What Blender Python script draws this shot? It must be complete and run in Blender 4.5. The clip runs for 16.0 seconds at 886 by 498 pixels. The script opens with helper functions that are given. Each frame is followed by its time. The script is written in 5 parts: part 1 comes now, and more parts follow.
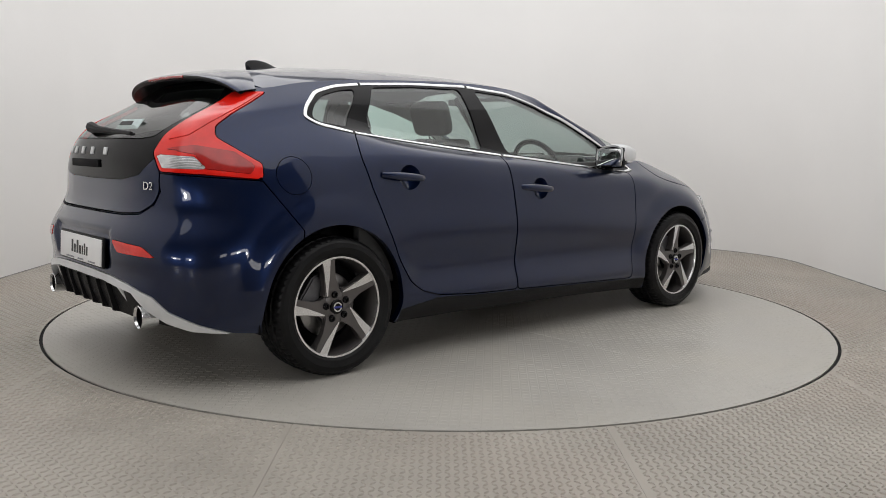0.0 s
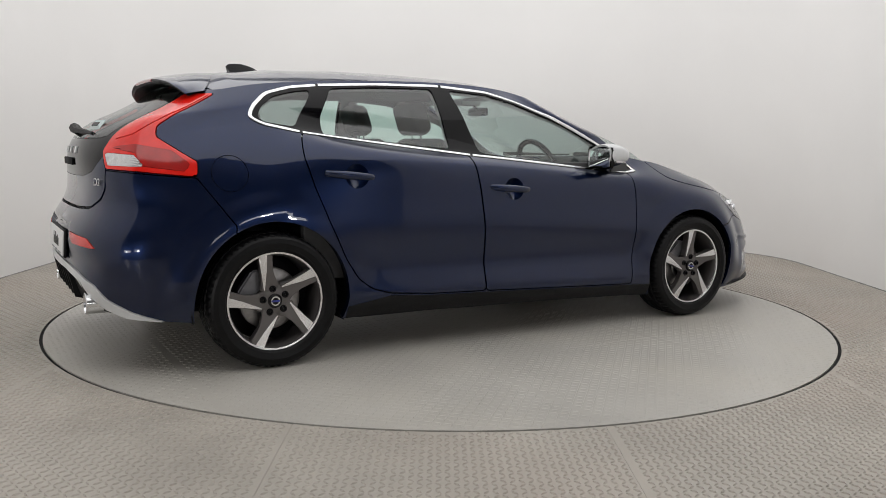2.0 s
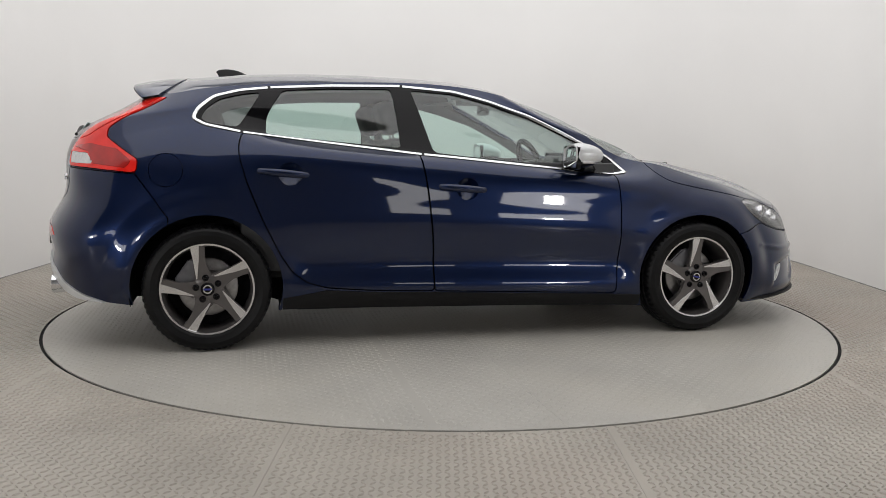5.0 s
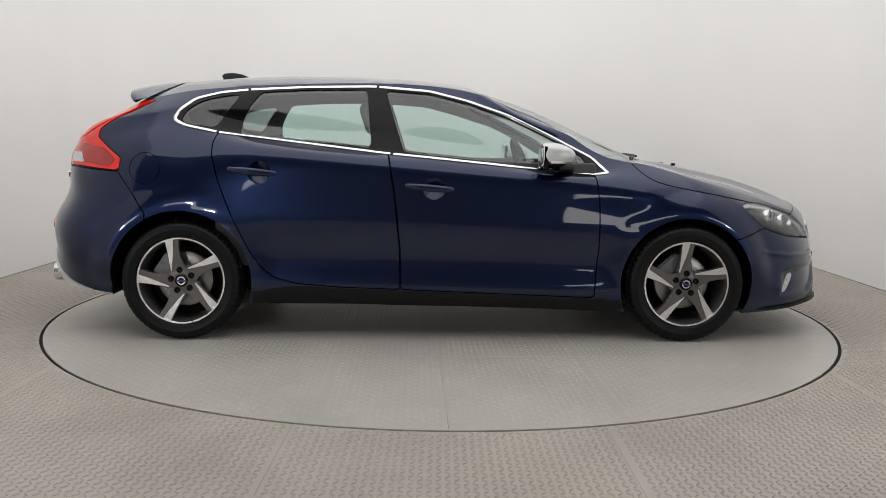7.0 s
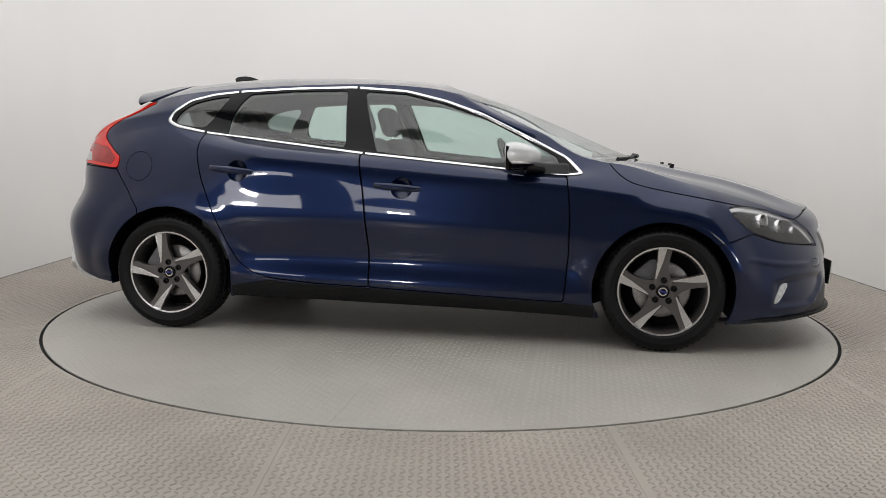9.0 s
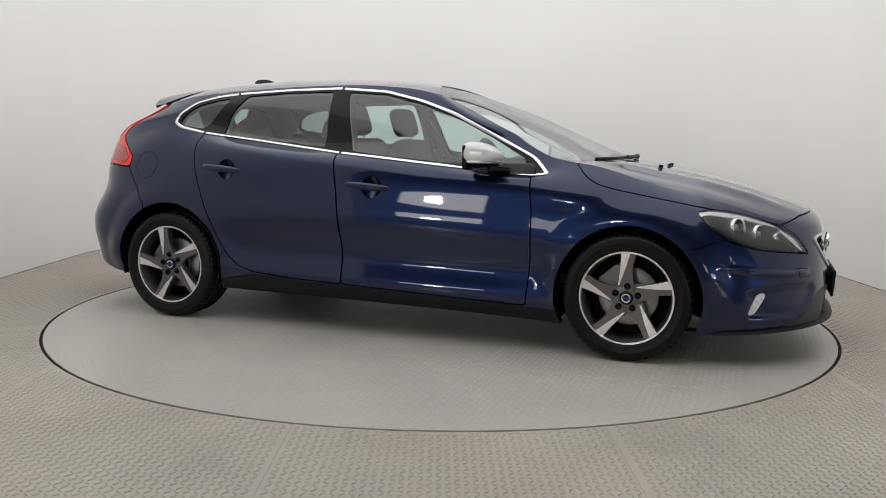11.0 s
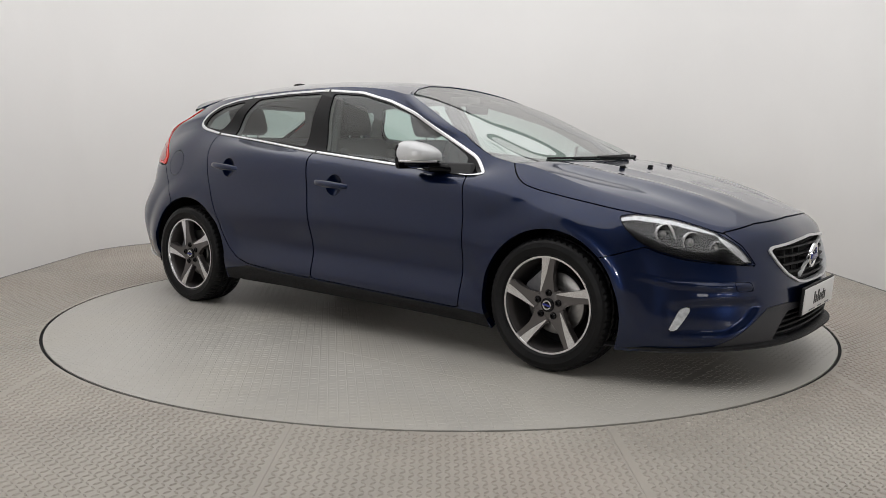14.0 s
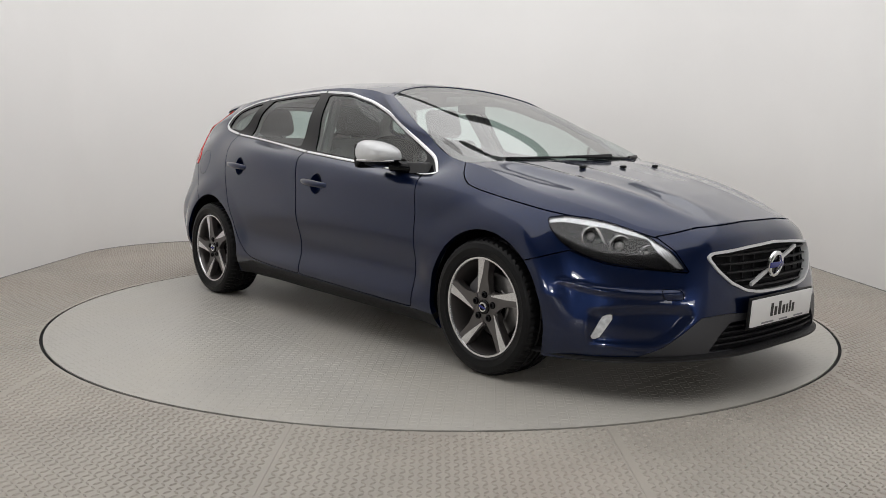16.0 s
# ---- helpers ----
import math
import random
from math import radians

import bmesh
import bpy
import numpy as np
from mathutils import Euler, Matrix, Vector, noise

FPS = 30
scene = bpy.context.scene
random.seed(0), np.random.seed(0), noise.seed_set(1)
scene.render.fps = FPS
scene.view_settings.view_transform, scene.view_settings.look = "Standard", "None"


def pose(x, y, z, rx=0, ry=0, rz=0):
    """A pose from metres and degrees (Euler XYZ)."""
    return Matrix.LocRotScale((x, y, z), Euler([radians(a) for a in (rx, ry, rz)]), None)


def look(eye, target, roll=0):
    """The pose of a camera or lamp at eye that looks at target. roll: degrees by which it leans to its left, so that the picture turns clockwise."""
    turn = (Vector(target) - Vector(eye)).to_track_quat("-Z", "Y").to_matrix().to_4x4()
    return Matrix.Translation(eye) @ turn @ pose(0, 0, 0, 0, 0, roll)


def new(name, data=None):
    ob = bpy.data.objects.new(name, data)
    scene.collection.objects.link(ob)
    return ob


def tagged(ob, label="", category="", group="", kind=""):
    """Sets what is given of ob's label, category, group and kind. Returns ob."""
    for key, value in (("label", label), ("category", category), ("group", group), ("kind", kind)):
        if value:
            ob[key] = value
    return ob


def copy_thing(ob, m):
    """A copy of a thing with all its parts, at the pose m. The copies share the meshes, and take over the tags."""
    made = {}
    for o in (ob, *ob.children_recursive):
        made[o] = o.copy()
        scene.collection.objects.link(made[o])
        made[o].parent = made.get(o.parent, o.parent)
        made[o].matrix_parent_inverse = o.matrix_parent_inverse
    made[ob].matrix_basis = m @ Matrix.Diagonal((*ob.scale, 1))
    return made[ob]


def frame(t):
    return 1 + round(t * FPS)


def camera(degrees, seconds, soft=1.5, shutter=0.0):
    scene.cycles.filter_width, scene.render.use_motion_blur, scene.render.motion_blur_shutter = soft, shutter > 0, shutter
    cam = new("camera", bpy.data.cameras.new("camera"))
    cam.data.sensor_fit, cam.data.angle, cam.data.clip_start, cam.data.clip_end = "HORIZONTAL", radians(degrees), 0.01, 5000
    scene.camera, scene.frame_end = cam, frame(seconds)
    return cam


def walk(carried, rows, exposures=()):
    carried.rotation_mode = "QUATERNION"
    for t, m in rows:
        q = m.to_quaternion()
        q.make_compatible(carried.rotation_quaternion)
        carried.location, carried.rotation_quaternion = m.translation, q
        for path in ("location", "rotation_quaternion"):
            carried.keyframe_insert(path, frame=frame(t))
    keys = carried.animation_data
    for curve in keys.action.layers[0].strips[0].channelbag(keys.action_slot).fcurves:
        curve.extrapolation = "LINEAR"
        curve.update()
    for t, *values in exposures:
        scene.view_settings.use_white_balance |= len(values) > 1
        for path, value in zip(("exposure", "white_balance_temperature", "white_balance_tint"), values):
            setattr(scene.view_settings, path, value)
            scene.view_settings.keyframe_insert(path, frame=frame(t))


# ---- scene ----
cam = camera(55.86, 16.0, soft=0.6)
VIEW = look((0.0, -5.192, 1.0236), (0.00664, -0.2304, 0.4084), 0.777)
walk(cam, [(0.0, VIEW), (16.0, VIEW)])

# ---- world and lights ----
world = bpy.data.worlds.new("world")
scene.world = world
world.use_nodes = True
world.node_tree.nodes["Background"].inputs[0].default_value = (0.75, 0.80, 0.9, 1)
world.node_tree.nodes["Background"].inputs[1].default_value = 0.02


def area_lamp(name, at, aim, sx, sy, watts, colour=(1, 1, 1)):
    data = bpy.data.lights.new(name, "AREA")
    data.shape, data.size, data.size_y, data.energy, data.color = "RECTANGLE", sx, sy, watts, colour
    ob = new(name, data)
    ob.matrix_world = look(at, aim)
    return ob


area_lamp("ceiling_lamp", (0, -0.7, 4.7), (0, -0.7, 0), 8.6, 9.0, 311, (0.995, 0.987, 0.985))
# light panels and floods along the back of the hall, behind the camera
for sx in (-1, 1):
    for x, w, power in ((2.85, 0.95, 5), (5.15, 1.5, 8)):
        area_lamp("hall_panel", (sx * x, -7.2, 1.40), (sx * x * .3, 0, 0.9), w, 0.42, power * w, (1.0, 0.98, 0.96))
for x in (-5.15, -2.55, 5.2):
    area_lamp("hall_flood", (x, -7.0, 1.27), (x * .1, 0, 0.8), 0.30, 0.12, 24, (1.0, 0.99, 0.98))
scene.view_settings.exposure = 0.0


# ---- materials ----
def material(name, colour, rough=0.5, metal=0.0, coat=0.0, noise_amount=0.0, noise_scale=20.0, bump=0.0, bump_scale=200.0, rough_var=0.0, spec=0.5):
    m = bpy.data.materials.new(name)
    m.use_nodes = True
    nt = m.node_tree
    b = nt.nodes["Principled BSDF"]
    b.inputs["Base Color"].default_value = (*colour, 1)
    b.inputs["Roughness"].default_value = rough
    b.inputs["Metallic"].default_value = metal
    b.inputs["Coat Weight"].default_value = coat
    b.inputs["Specular IOR Level"].default_value = spec
    b.inputs["Coat Roughness"].default_value = 0.03
    tc = nt.nodes.new("ShaderNodeTexCoord")
    if noise_amount or rough_var:
        n = nt.nodes.new("ShaderNodeTexNoise")
        n.inputs["Scale"].default_value = noise_scale
        n.inputs["Detail"].default_value = 5
        nt.links.new(tc.outputs["Object"], n.inputs["Vector"])
        if noise_amount:
            r = nt.nodes.new("ShaderNodeMapRange")
            r.inputs[1].default_value, r.inputs[2].default_value = 0.3, 0.7
            r.inputs[3].default_value, r.inputs[4].default_value = 1 - noise_amount, 1 + noise_amount
            nt.links.new(n.outputs["Fac"], r.inputs[0])
            mix = nt.nodes.new("ShaderNodeMix")
            mix.data_type, mix.blend_type = "RGBA", "MULTIPLY"
            mix.inputs["Factor"].default_value = 1.0
            mix.inputs["A"].default_value = (*colour, 1)
            nt.links.new(r.outputs[0], mix.inputs["B"])
            nt.links.new(mix.outputs["Result"], b.inputs["Base Color"])
        if rough_var:
            r = nt.nodes.new("ShaderNodeMapRange")
            r.inputs[1].default_value, r.inputs[2].default_value = 0.3, 0.7
            r.inputs[3].default_value, r.inputs[4].default_value = rough - rough_var, rough + rough_var
            nt.links.new(n.outputs["Fac"], r.inputs[0])
            nt.links.new(r.outputs[0], b.inputs["Roughness"])
    if bump:
        n2 = nt.nodes.new("ShaderNodeTexNoise")
        n2.inputs["Scale"].default_value = bump_scale
        n2.inputs["Detail"].default_value = 4
        nt.links.new(tc.outputs["Object"], n2.inputs["Vector"])
        bp = nt.nodes.new("ShaderNodeBump")
        bp.inputs["Strength"].default_value = bump
        bp.inputs["Distance"].default_value = 0.002
        nt.links.new(n2.outputs["Fac"], bp.inputs["Height"])
        nt.links.new(bp.outputs["Normal"], b.inputs["Normal"])
    return m


def glass_material(name, tint, gloss=0.02, low=0.06):
    """A thin pane: clear tinted sheet with mirror gloss that grows towards grazing."""
    m = bpy.data.materials.new(name)
    m.use_nodes = True
    nt = m.node_tree
    nt.nodes.remove(nt.nodes["Principled BSDF"])
    tr = nt.nodes.new("ShaderNodeBsdfTransparent")
    tr.inputs[0].default_value = (*tint, 1)
    gl = nt.nodes.new("ShaderNodeBsdfGlossy")
    gl.inputs["Roughness"].default_value = gloss
    fc = nt.nodes.new("ShaderNodeLayerWeight")
    fc.inputs["Blend"].default_value = 0.5
    pw = nt.nodes.new("ShaderNodeMath")
    pw.operation = "POWER"
    pw.inputs[1].default_value = 4.0
    nt.links.new(fc.outputs["Facing"], pw.inputs[0])
    fr = nt.nodes.new("ShaderNodeMapRange")
    fr.inputs[3].default_value, fr.inputs[4].default_value = low, 0.9
    nt.links.new(pw.outputs[0], fr.inputs[0])
    mx = nt.nodes.new("ShaderNodeMixShader")
    nt.links.new(fr.outputs[0], mx.inputs[0])
    nt.links.new(tr.outputs[0], mx.inputs[1])
    nt.links.new(gl.outputs[0], mx.inputs[2])
    nt.links.new(mx.outputs[0], nt.nodes["Material Output"].inputs["Surface"])
    return m


def paint_material(name, colour):
    """Metallic car paint: dark base with fine flake and a clear coat."""
    m = material(name, colour, 0.31, 0.75, 1.0, spec=0.2)
    nt = m.node_tree
    b = nt.nodes["Principled BSDF"]
    b.inputs["Coat IOR"].default_value = 1.48
    tc = nt.nodes.new("ShaderNodeTexCoord")
    v = nt.nodes.new("ShaderNodeTexVoronoi")
    v.inputs["Scale"].default_value = 900
    nt.links.new(tc.outputs["Object"], v.inputs["Vector"])
    r = nt.nodes.new("ShaderNodeMapRange")
    r.inputs[3].default_value, r.inputs[4].default_value = 0.6, 1.5
    nt.links.new(v.outputs["Color"], r.inputs[0])
    mix = nt.nodes.new("ShaderNodeMix")
    mix.data_type, mix.blend_type = "RGBA", "MULTIPLY"
    mix.inputs["Factor"].default_value = 1.0
    mix.inputs["A"].default_value = (*colour, 1)
    nt.links.new(r.outputs[0], mix.inputs["B"])
    nt.links.new(mix.outputs["Result"], b.inputs["Base Color"])
    return m


PAINT = paint_material("navy_paint", (0.0024, 0.0096, 0.043))
GLOSSBLACK = material("gloss_black", (0.003, 0.003, 0.004), 0.08, 0, 0.0, spec=0.22)
SEAM = material("seam_black", (0.005, 0.005, 0.006), 0.7, spec=0.15)
PLASTIC = material("black_plastic", (0.009, 0.009, 0.010), 0.5, spec=0.22, bump=0.3, bump_scale=900)
GREYPLASTIC = material("grey_plastic", (0.030, 0.031, 0.036), 0.45, bump=0.2, bump_scale=900)
CHROME = material("chrome_trim", (0.80, 0.81, 0.82), 0.16, 1.0, rough_var=0.03, noise_scale=60)
SILVER = material("satin_silver", (0.66, 0.67, 0.68), 0.30, 0.2, 0.5, noise_amount=0.04, noise_scale=25)
GLASS = glass_material("side_glass", (0.76, 0.90, 0.86), low=0.11)
DARKGLASS = glass_material("rear_glass", (0.62, 0.69, 0.67), low=0.14)
# quarter pane tint is darkened to stand for the dim cabin behind it
QUARTERGLASS = glass_material("quarter_glass", (0.40, 0.45, 0.44), low=0.10)
SCREENGLASS = glass_material("windscreen_glass", (0.80, 0.88, 0.86), low=0.31)
CLEAR = glass_material("clear_lens", (0.93, 0.94, 0.95))
RUBBER = material("tyre_rubber", (0.004, 0.004, 0.0045), 0.40, spec=0.2, noise_amount=0.35, noise_scale=30, bump=0.3, bump_scale=400)
ALLOY = material("machined_alloy", (0.80, 0.80, 0.81), 0.22, 1.0, rough_var=0.05, noise_scale=50)
ALLOYDARK = material("dark_alloy", (0.115, 0.106, 0.104), 0.35, 0.6, 0.3)
DISC = material("brake_disc", (0.30, 0.29, 0.285), 0.35, 0.9, noise_amount=0.15, noise_scale=40)
REDLENS = material("red_lens", (0.74, 0.013, 0.007), 0.14, 0, 0.5, noise_amount=0.12, noise_scale=14)
REDGLASS = material("red_reflector", (0.66, 0.020, 0.010), 0.12, 0, 0.8, noise_amount=0.15, noise_scale=14)
REDDARK = material("dark_red_lens", (0.38, 0.008, 0.006), 0.12, 0, 0.7, noise_amount=0.2, noise_scale=20)


def fluted(m, scale, depth):
    """Adds fine upright flutes to a lens: colour bands and relief."""
    nt = m.node_tree
    b = nt.nodes["Principled BSDF"]
    tc = nt.nodes.new("ShaderNodeTexCoord")
    wv = nt.nodes.new("ShaderNodeTexWave")
    wv.bands_direction = "DIAGONAL"
    wv.inputs["Scale"].default_value = scale
    wv.inputs["Distortion"].default_value = 1.2
    nt.links.new(tc.outputs["Object"], wv.inputs["Vector"])
    bp = nt.nodes.new("ShaderNodeBump")
    bp.inputs["Strength"].default_value = depth
    bp.inputs["Distance"].default_value = 0.003
    nt.links.new(wv.outputs["Fac"], bp.inputs["Height"])
    nt.links.new(bp.outputs["Normal"], b.inputs["Normal"])
    return m


fluted(REDLENS, 9.0, 0.12)
fluted(REDGLASS, 60.0, 0.12)
REFLECT = material("bright_reflector", (0.70, 0.70, 0.71), 0.22, 0.8, noise_amount=0.15, noise_scale=45)
fluted(REFLECT, 40.0, 0.10)
DRL = material("clear_lamp_lens", (0.62, 0.64, 0.66), 0.18, 0.2, 0.6, noise_amount=0.25, noise_scale=55)
WHITE = material("white_plate", (0.80, 0.80, 0.80), 0.35, noise_amount=0.03, noise_scale=8)
INK = material("black_ink", (0.02, 0.02, 0.02), 0.5)
GREYINK = material("grey_ink", (0.25, 0.25, 0.27), 0.5)
CLOTH = material("dark_upholstery", (0.030, 0.031, 0.034), 0.75, noise_amount=0.25, noise_scale=60, bump=0.5, bump_scale=500)
TRIM = material("cabin_trim", (0.045, 0.046, 0.048), 0.6, noise_amount=0.12, noise_scale=30)
LINER = material("headliner", (0.24, 0.24, 0.235), 0.85, noise_amount=0.05, noise_scale=40)
BLUE = material("blue_enamel", (0.025, 0.035, 0.22), 0.25, 0, 0.5)


# ---- mesh helpers ----
def link_mesh(name, V, F, mat, parent=None, label="", smooth=True):
    me = bpy.data.meshes.new(name)
    me.from_pydata([tuple(v) for v in np.asarray(V, float).tolist()], [], [tuple(f) for f in (F.tolist() if isinstance(F, np.ndarray) else F)])
    me.materials.append(mat)
    me.update()
    if smooth:
        me.polygons.foreach_set("use_smooth", [True] * len(me.polygons))
    ob = new(name, me)
    if parent is not None:
        ob.parent = parent
    if label:
        tagged(ob, label)
    return ob


def part(name, bm, mat, parent, label="", smooth=True, m=None):
    me = bpy.data.meshes.new(name)
    if m is not None:
        bm.transform(m)
    bmesh.ops.recalc_face_normals(bm, faces=bm.faces)
    bm.to_mesh(me)
    bm.free()
    me.materials.append(mat)
    if smooth:
        me.polygons.foreach_set("use_smooth", [True] * len(me.polygons))
        me.set_sharp_from_angle(angle=radians(38))
    ob = new(name, me)
    if parent is not None:
        ob.parent = parent
    if label:
        tagged(ob, label)
    return ob


def box(bm, cx, cy, cz, sx, sy, sz, bevel=0.0, m=None, seg=2):
    r = bmesh.ops.create_cube(bm, size=1.0)
    vs = r["verts"]
    bmesh.ops.transform(bm, verts=vs, matrix=Matrix.Translation((cx, cy, cz)) @ Matrix.Diagonal((sx, sy, sz, 1)))
    if bevel:
        es = list({e for v in vs for e in v.link_edges})
        vs = list({v for f in bmesh.ops.bevel(bm, geom=es, offset=bevel, segments=seg, affect="EDGES", profile=0.5)["faces"] for v in f.verts})
        # all faces of this cube are reached from the bevelled ones
        todo, seen = list(vs), set(vs)
        while todo:
            v = todo.pop()
            for e in v.link_edges:
                o = e.other_vert(v)
                if o not in seen:
                    seen.add(o)
                    todo.append(o)
        vs = list(seen)
    if m is not None:
        bmesh.ops.transform(bm, verts=vs, matrix=m)
    return vs


def tube(bm, pts, radius, sides=8, closed=False, flat=1.0):
    """A round bar along points."""
    pts = [Vector(q) for q in pts]
    n = len(pts)
    rings = []
    for i, q in enumerate(pts):
        a = pts[(i - 1) % n] if (closed or i > 0) else q
        b = pts[(i + 1) % n] if (closed or i < n - 1) else q
        d = (b - a).normalized()
        up = Vector((0, 0, 1)) if abs(d.z) < 0.9 else Vector((0, 1, 0))
        s = d.cross(up).normalized()
        w = s.cross(d)
        rr = radius[i] if isinstance(radius, (list, tuple)) else radius
        rings.append([bm.verts.new(q + s * math.cos(2 * math.pi * k / sides) * rr * flat + w * math.sin(2 * math.pi * k / sides) * rr) for k in range(sides)])
    for i in range(n if closed else n - 1):
        A, B = rings[i], rings[(i + 1) % n]
        for k in range(sides):
            bm.faces.new((A[k], A[(k + 1) % sides], B[(k + 1) % sides], B[k]))
    if not closed:
        bm.faces.new(rings[0][::-1])
        bm.faces.new(rings[-1])


def lathe(bm, profile, seg=48, m=None):
    """Turns (radius, height) points round the y axis: height lies along y."""
    rings = []
    for r, h in profile:
        rings.append([bm.verts.new((r * math.cos(2 * math.pi * k / seg), h, r * math.sin(2 * math.pi * k / seg))) for k in range(seg)])
    for A, B in zip(rings, rings[1:]):
        for k in range(seg):
            bm.faces.new((A[k], A[(k + 1) % seg], B[(k + 1) % seg], B[k]))
    if m is not None:
        bmesh.ops.transform(bm, verts=[v for R in rings for v in R], matrix=m)
    return rings


def prism(bm, poly, h0, h1, m=None):
    """A plate from a flat outline (x, z), from y = h0 to y = h1."""
    A = [bm.verts.new((x, h0, z)) for x, z in poly]
    B = [bm.verts.new((x, h1, z)) for x, z in poly]
    bm.faces.new(A)
    bm.faces.new(B[::-1])
    for i in range(len(poly)):
        j = (i + 1) % len(poly)
        bm.faces.new((A[i], B[i], B[j], A[j]))
    if m is not None:
        bmesh.ops.transform(bm, verts=A + B, matrix=m)


# ---- room ----
def rounded_plan(half, front, back, radius, seg=14):
    """Open plan of the wall, from the open side round the back and to the open side again."""
    pts = [(-half, front), (-half, front * 0.5), (-half, 0)]
    for k in range(seg + 1):
        a = math.pi - k * math.pi / 2 / seg
        pts.append((-half + radius + radius * math.cos(a), back - radius + radius * math.sin(a)))
    for k in range(seg + 1):
        a = math.pi / 2 - k * math.pi / 2 / seg
        pts.append((half - radius + radius * math.cos(a), back - radius + radius * math.sin(a)))
    return pts + [(half, 0), (half, front * 0.5), (half, front)]


WALLPAINT = material("white_wall", (0.82, 0.81, 0.80), 0.75, noise_amount=0.015, noise_scale=1.2, bump=0.08, bump_scale=120)
FLOORPAINT = material("grey_floor_paint", (0.395, 0.365, 0.322), 0.42, noise_amount=0.11, noise_scale=1.6, rough_var=0.06)
TABLEPAINT = material("grey_table_paint", (0.445, 0.427, 0.392), 0.36, noise_amount=0.06, noise_scale=2.0, rough_var=0.06)
JOINT = material("joint_grey", (0.34, 0.33, 0.32), 0.8, noise_amount=0.3, noise_scale=9.0)
HALLWALL = material("hall_wall", (0.30, 0.30, 0.31), 0.8, noise_amount=0.06, noise_scale=1.0)
HALLCEILING = material("pale_ceiling", (0.45, 0.45, 0.45), 0.8, noise_amount=0.1, noise_scale=1.0)
TABLE_R = 2.272


def stained(m, colour, scale, most):
    """Lets broad worn stains of another colour show through the paint."""
    nt = m.node_tree
    b = nt.nodes["Principled BSDF"]
    old = b.inputs["Base Color"].links[0].from_socket
    tc = nt.nodes.new("ShaderNodeTexCoord")
    n = nt.nodes.new("ShaderNodeTexNoise")
    n.inputs["Scale"].default_value, n.inputs["Detail"].default_value = scale, 6
    nt.links.new(tc.outputs["Object"], n.inputs["Vector"])
    r = nt.nodes.new("ShaderNodeMapRange")
    r.inputs[1].default_value, r.inputs[2].default_value, r.inputs[4].default_value = 0.42, 0.68, most
    nt.links.new(n.outputs["Fac"], r.inputs[0])
    mix = nt.nodes.new("ShaderNodeMix")
    mix.data_type = "RGBA"
    nt.links.new(r.outputs[0], mix.inputs["Factor"])
    nt.links.new(old, mix.inputs["A"])
    mix.inputs["B"].default_value = (*colour, 1)
    nt.links.new(mix.outputs["Result"], b.inputs["Base Color"])


stained(FLOORPAINT, (0.395, 0.340, 0.292), 0.7, 0.45)
stained(TABLEPAINT, (0.455, 0.428, 0.375), 1.1, 0.6)


def build_room():
    plan = rounded_plan(3.26, -3.4, 3.55, 1.25)
    n = len(plan)
    top = 4.0
    out = [(x * 1.035, y * 1.035 if y > 0 else y) for x, y in plan]
    V = [(x, y, -0.02) for x, y in plan] + [(x, y, top) for x, y in plan] + [(x, y, -0.02) for x, y in out] + [(x, y, top) for x, y in out]
    F = []
    for i in range(n - 1):
        F += [(i + 1, i, n + i, n + i + 1), (2 * n + i, 2 * n + i + 1, 3 * n + i + 1, 3 * n + i), (n + i + 1, n + i, 3 * n + i, 3 * n + i + 1)]
    F += [(0, 2 * n, 3 * n, n), (2 * n - 1, 4 * n - 1, 3 * n - 1, n - 1)]
    wall = link_mesh("wall_curved", V, F, WALLPAINT)
    tagged(wall, "smooth white curved studio backdrop wall", "wall", kind="structure")
    # thin dark joint along the foot of the wall
    ins = [(x - 0.003 * (1 if x > 0 else -1), y - 0.003 * (1 if y > 2 else 0)) for x, y in plan]
    V = [(x, y, 0.0005) for x, y in plan] + [(x, y, 0.009) for x, y in plan] + [(x, y, 0.009) for x, y in ins] + [(x, y, 0.0005) for x, y in ins]
    F = []
    for i in range(n - 1):
        F += [(n + i, n + i + 1, 2 * n + i + 1, 2 * n + i), (2 * n + i, 2 * n + i + 1, 3 * n + i + 1, 3 * n + i)]
    tr = link_mesh("baseboard", V, F, JOINT, smooth=False)
    tagged(tr, "thin dark joint at the foot of the wall", "trim", kind="structure")
    # room behind the open side
    bm = bmesh.new()
    for cx, cy, cz, sx, sy, sz in [(0, -9.05, 2.4, 12.2, 0.1, 4.8), (0, 5.05, 2.4, 12.2, 0.1, 4.8), (-6.05, -2, 2.4, 0.1, 14.0, 4.8), (6.05, -2, 2.4, 0.1, 14.0, 4.8)]:
        box(bm, cx, cy, cz, sx, sy, sz)
    wb = part("wall_behind", bm, HALLWALL, None, smooth=False)
    tagged(wb, "plain pale grey walls of the hall behind", "wall", kind="structure")
    bm = bmesh.new()
    box(bm, 0, -2, 4.86, 13, 15, 0.1)
    c = part("ceiling", bm, HALLCEILING, None, smooth=False)
    tagged(c, "plain pale grey ceiling over the booth", "ceiling", kind="structure")
    V = [(0, 0, -0.03)] + [(2.6 * math.cos(2 * math.pi * k / 64), 2.6 * math.sin(2 * math.pi * k / 64), -0.03) for k in range(64)]
    pit = link_mesh("floor_pit", V, [(0, 1 + k, 1 + (k + 1) % 64) for k in range(64)], SEAM, smooth=False)
    tagged(pit, "dark gap round the turntable", "floor", kind="structure")


build_room()



# ---- car body surface ----
def loop(*flat):
    return np.array(flat, float).reshape(-1, 3)


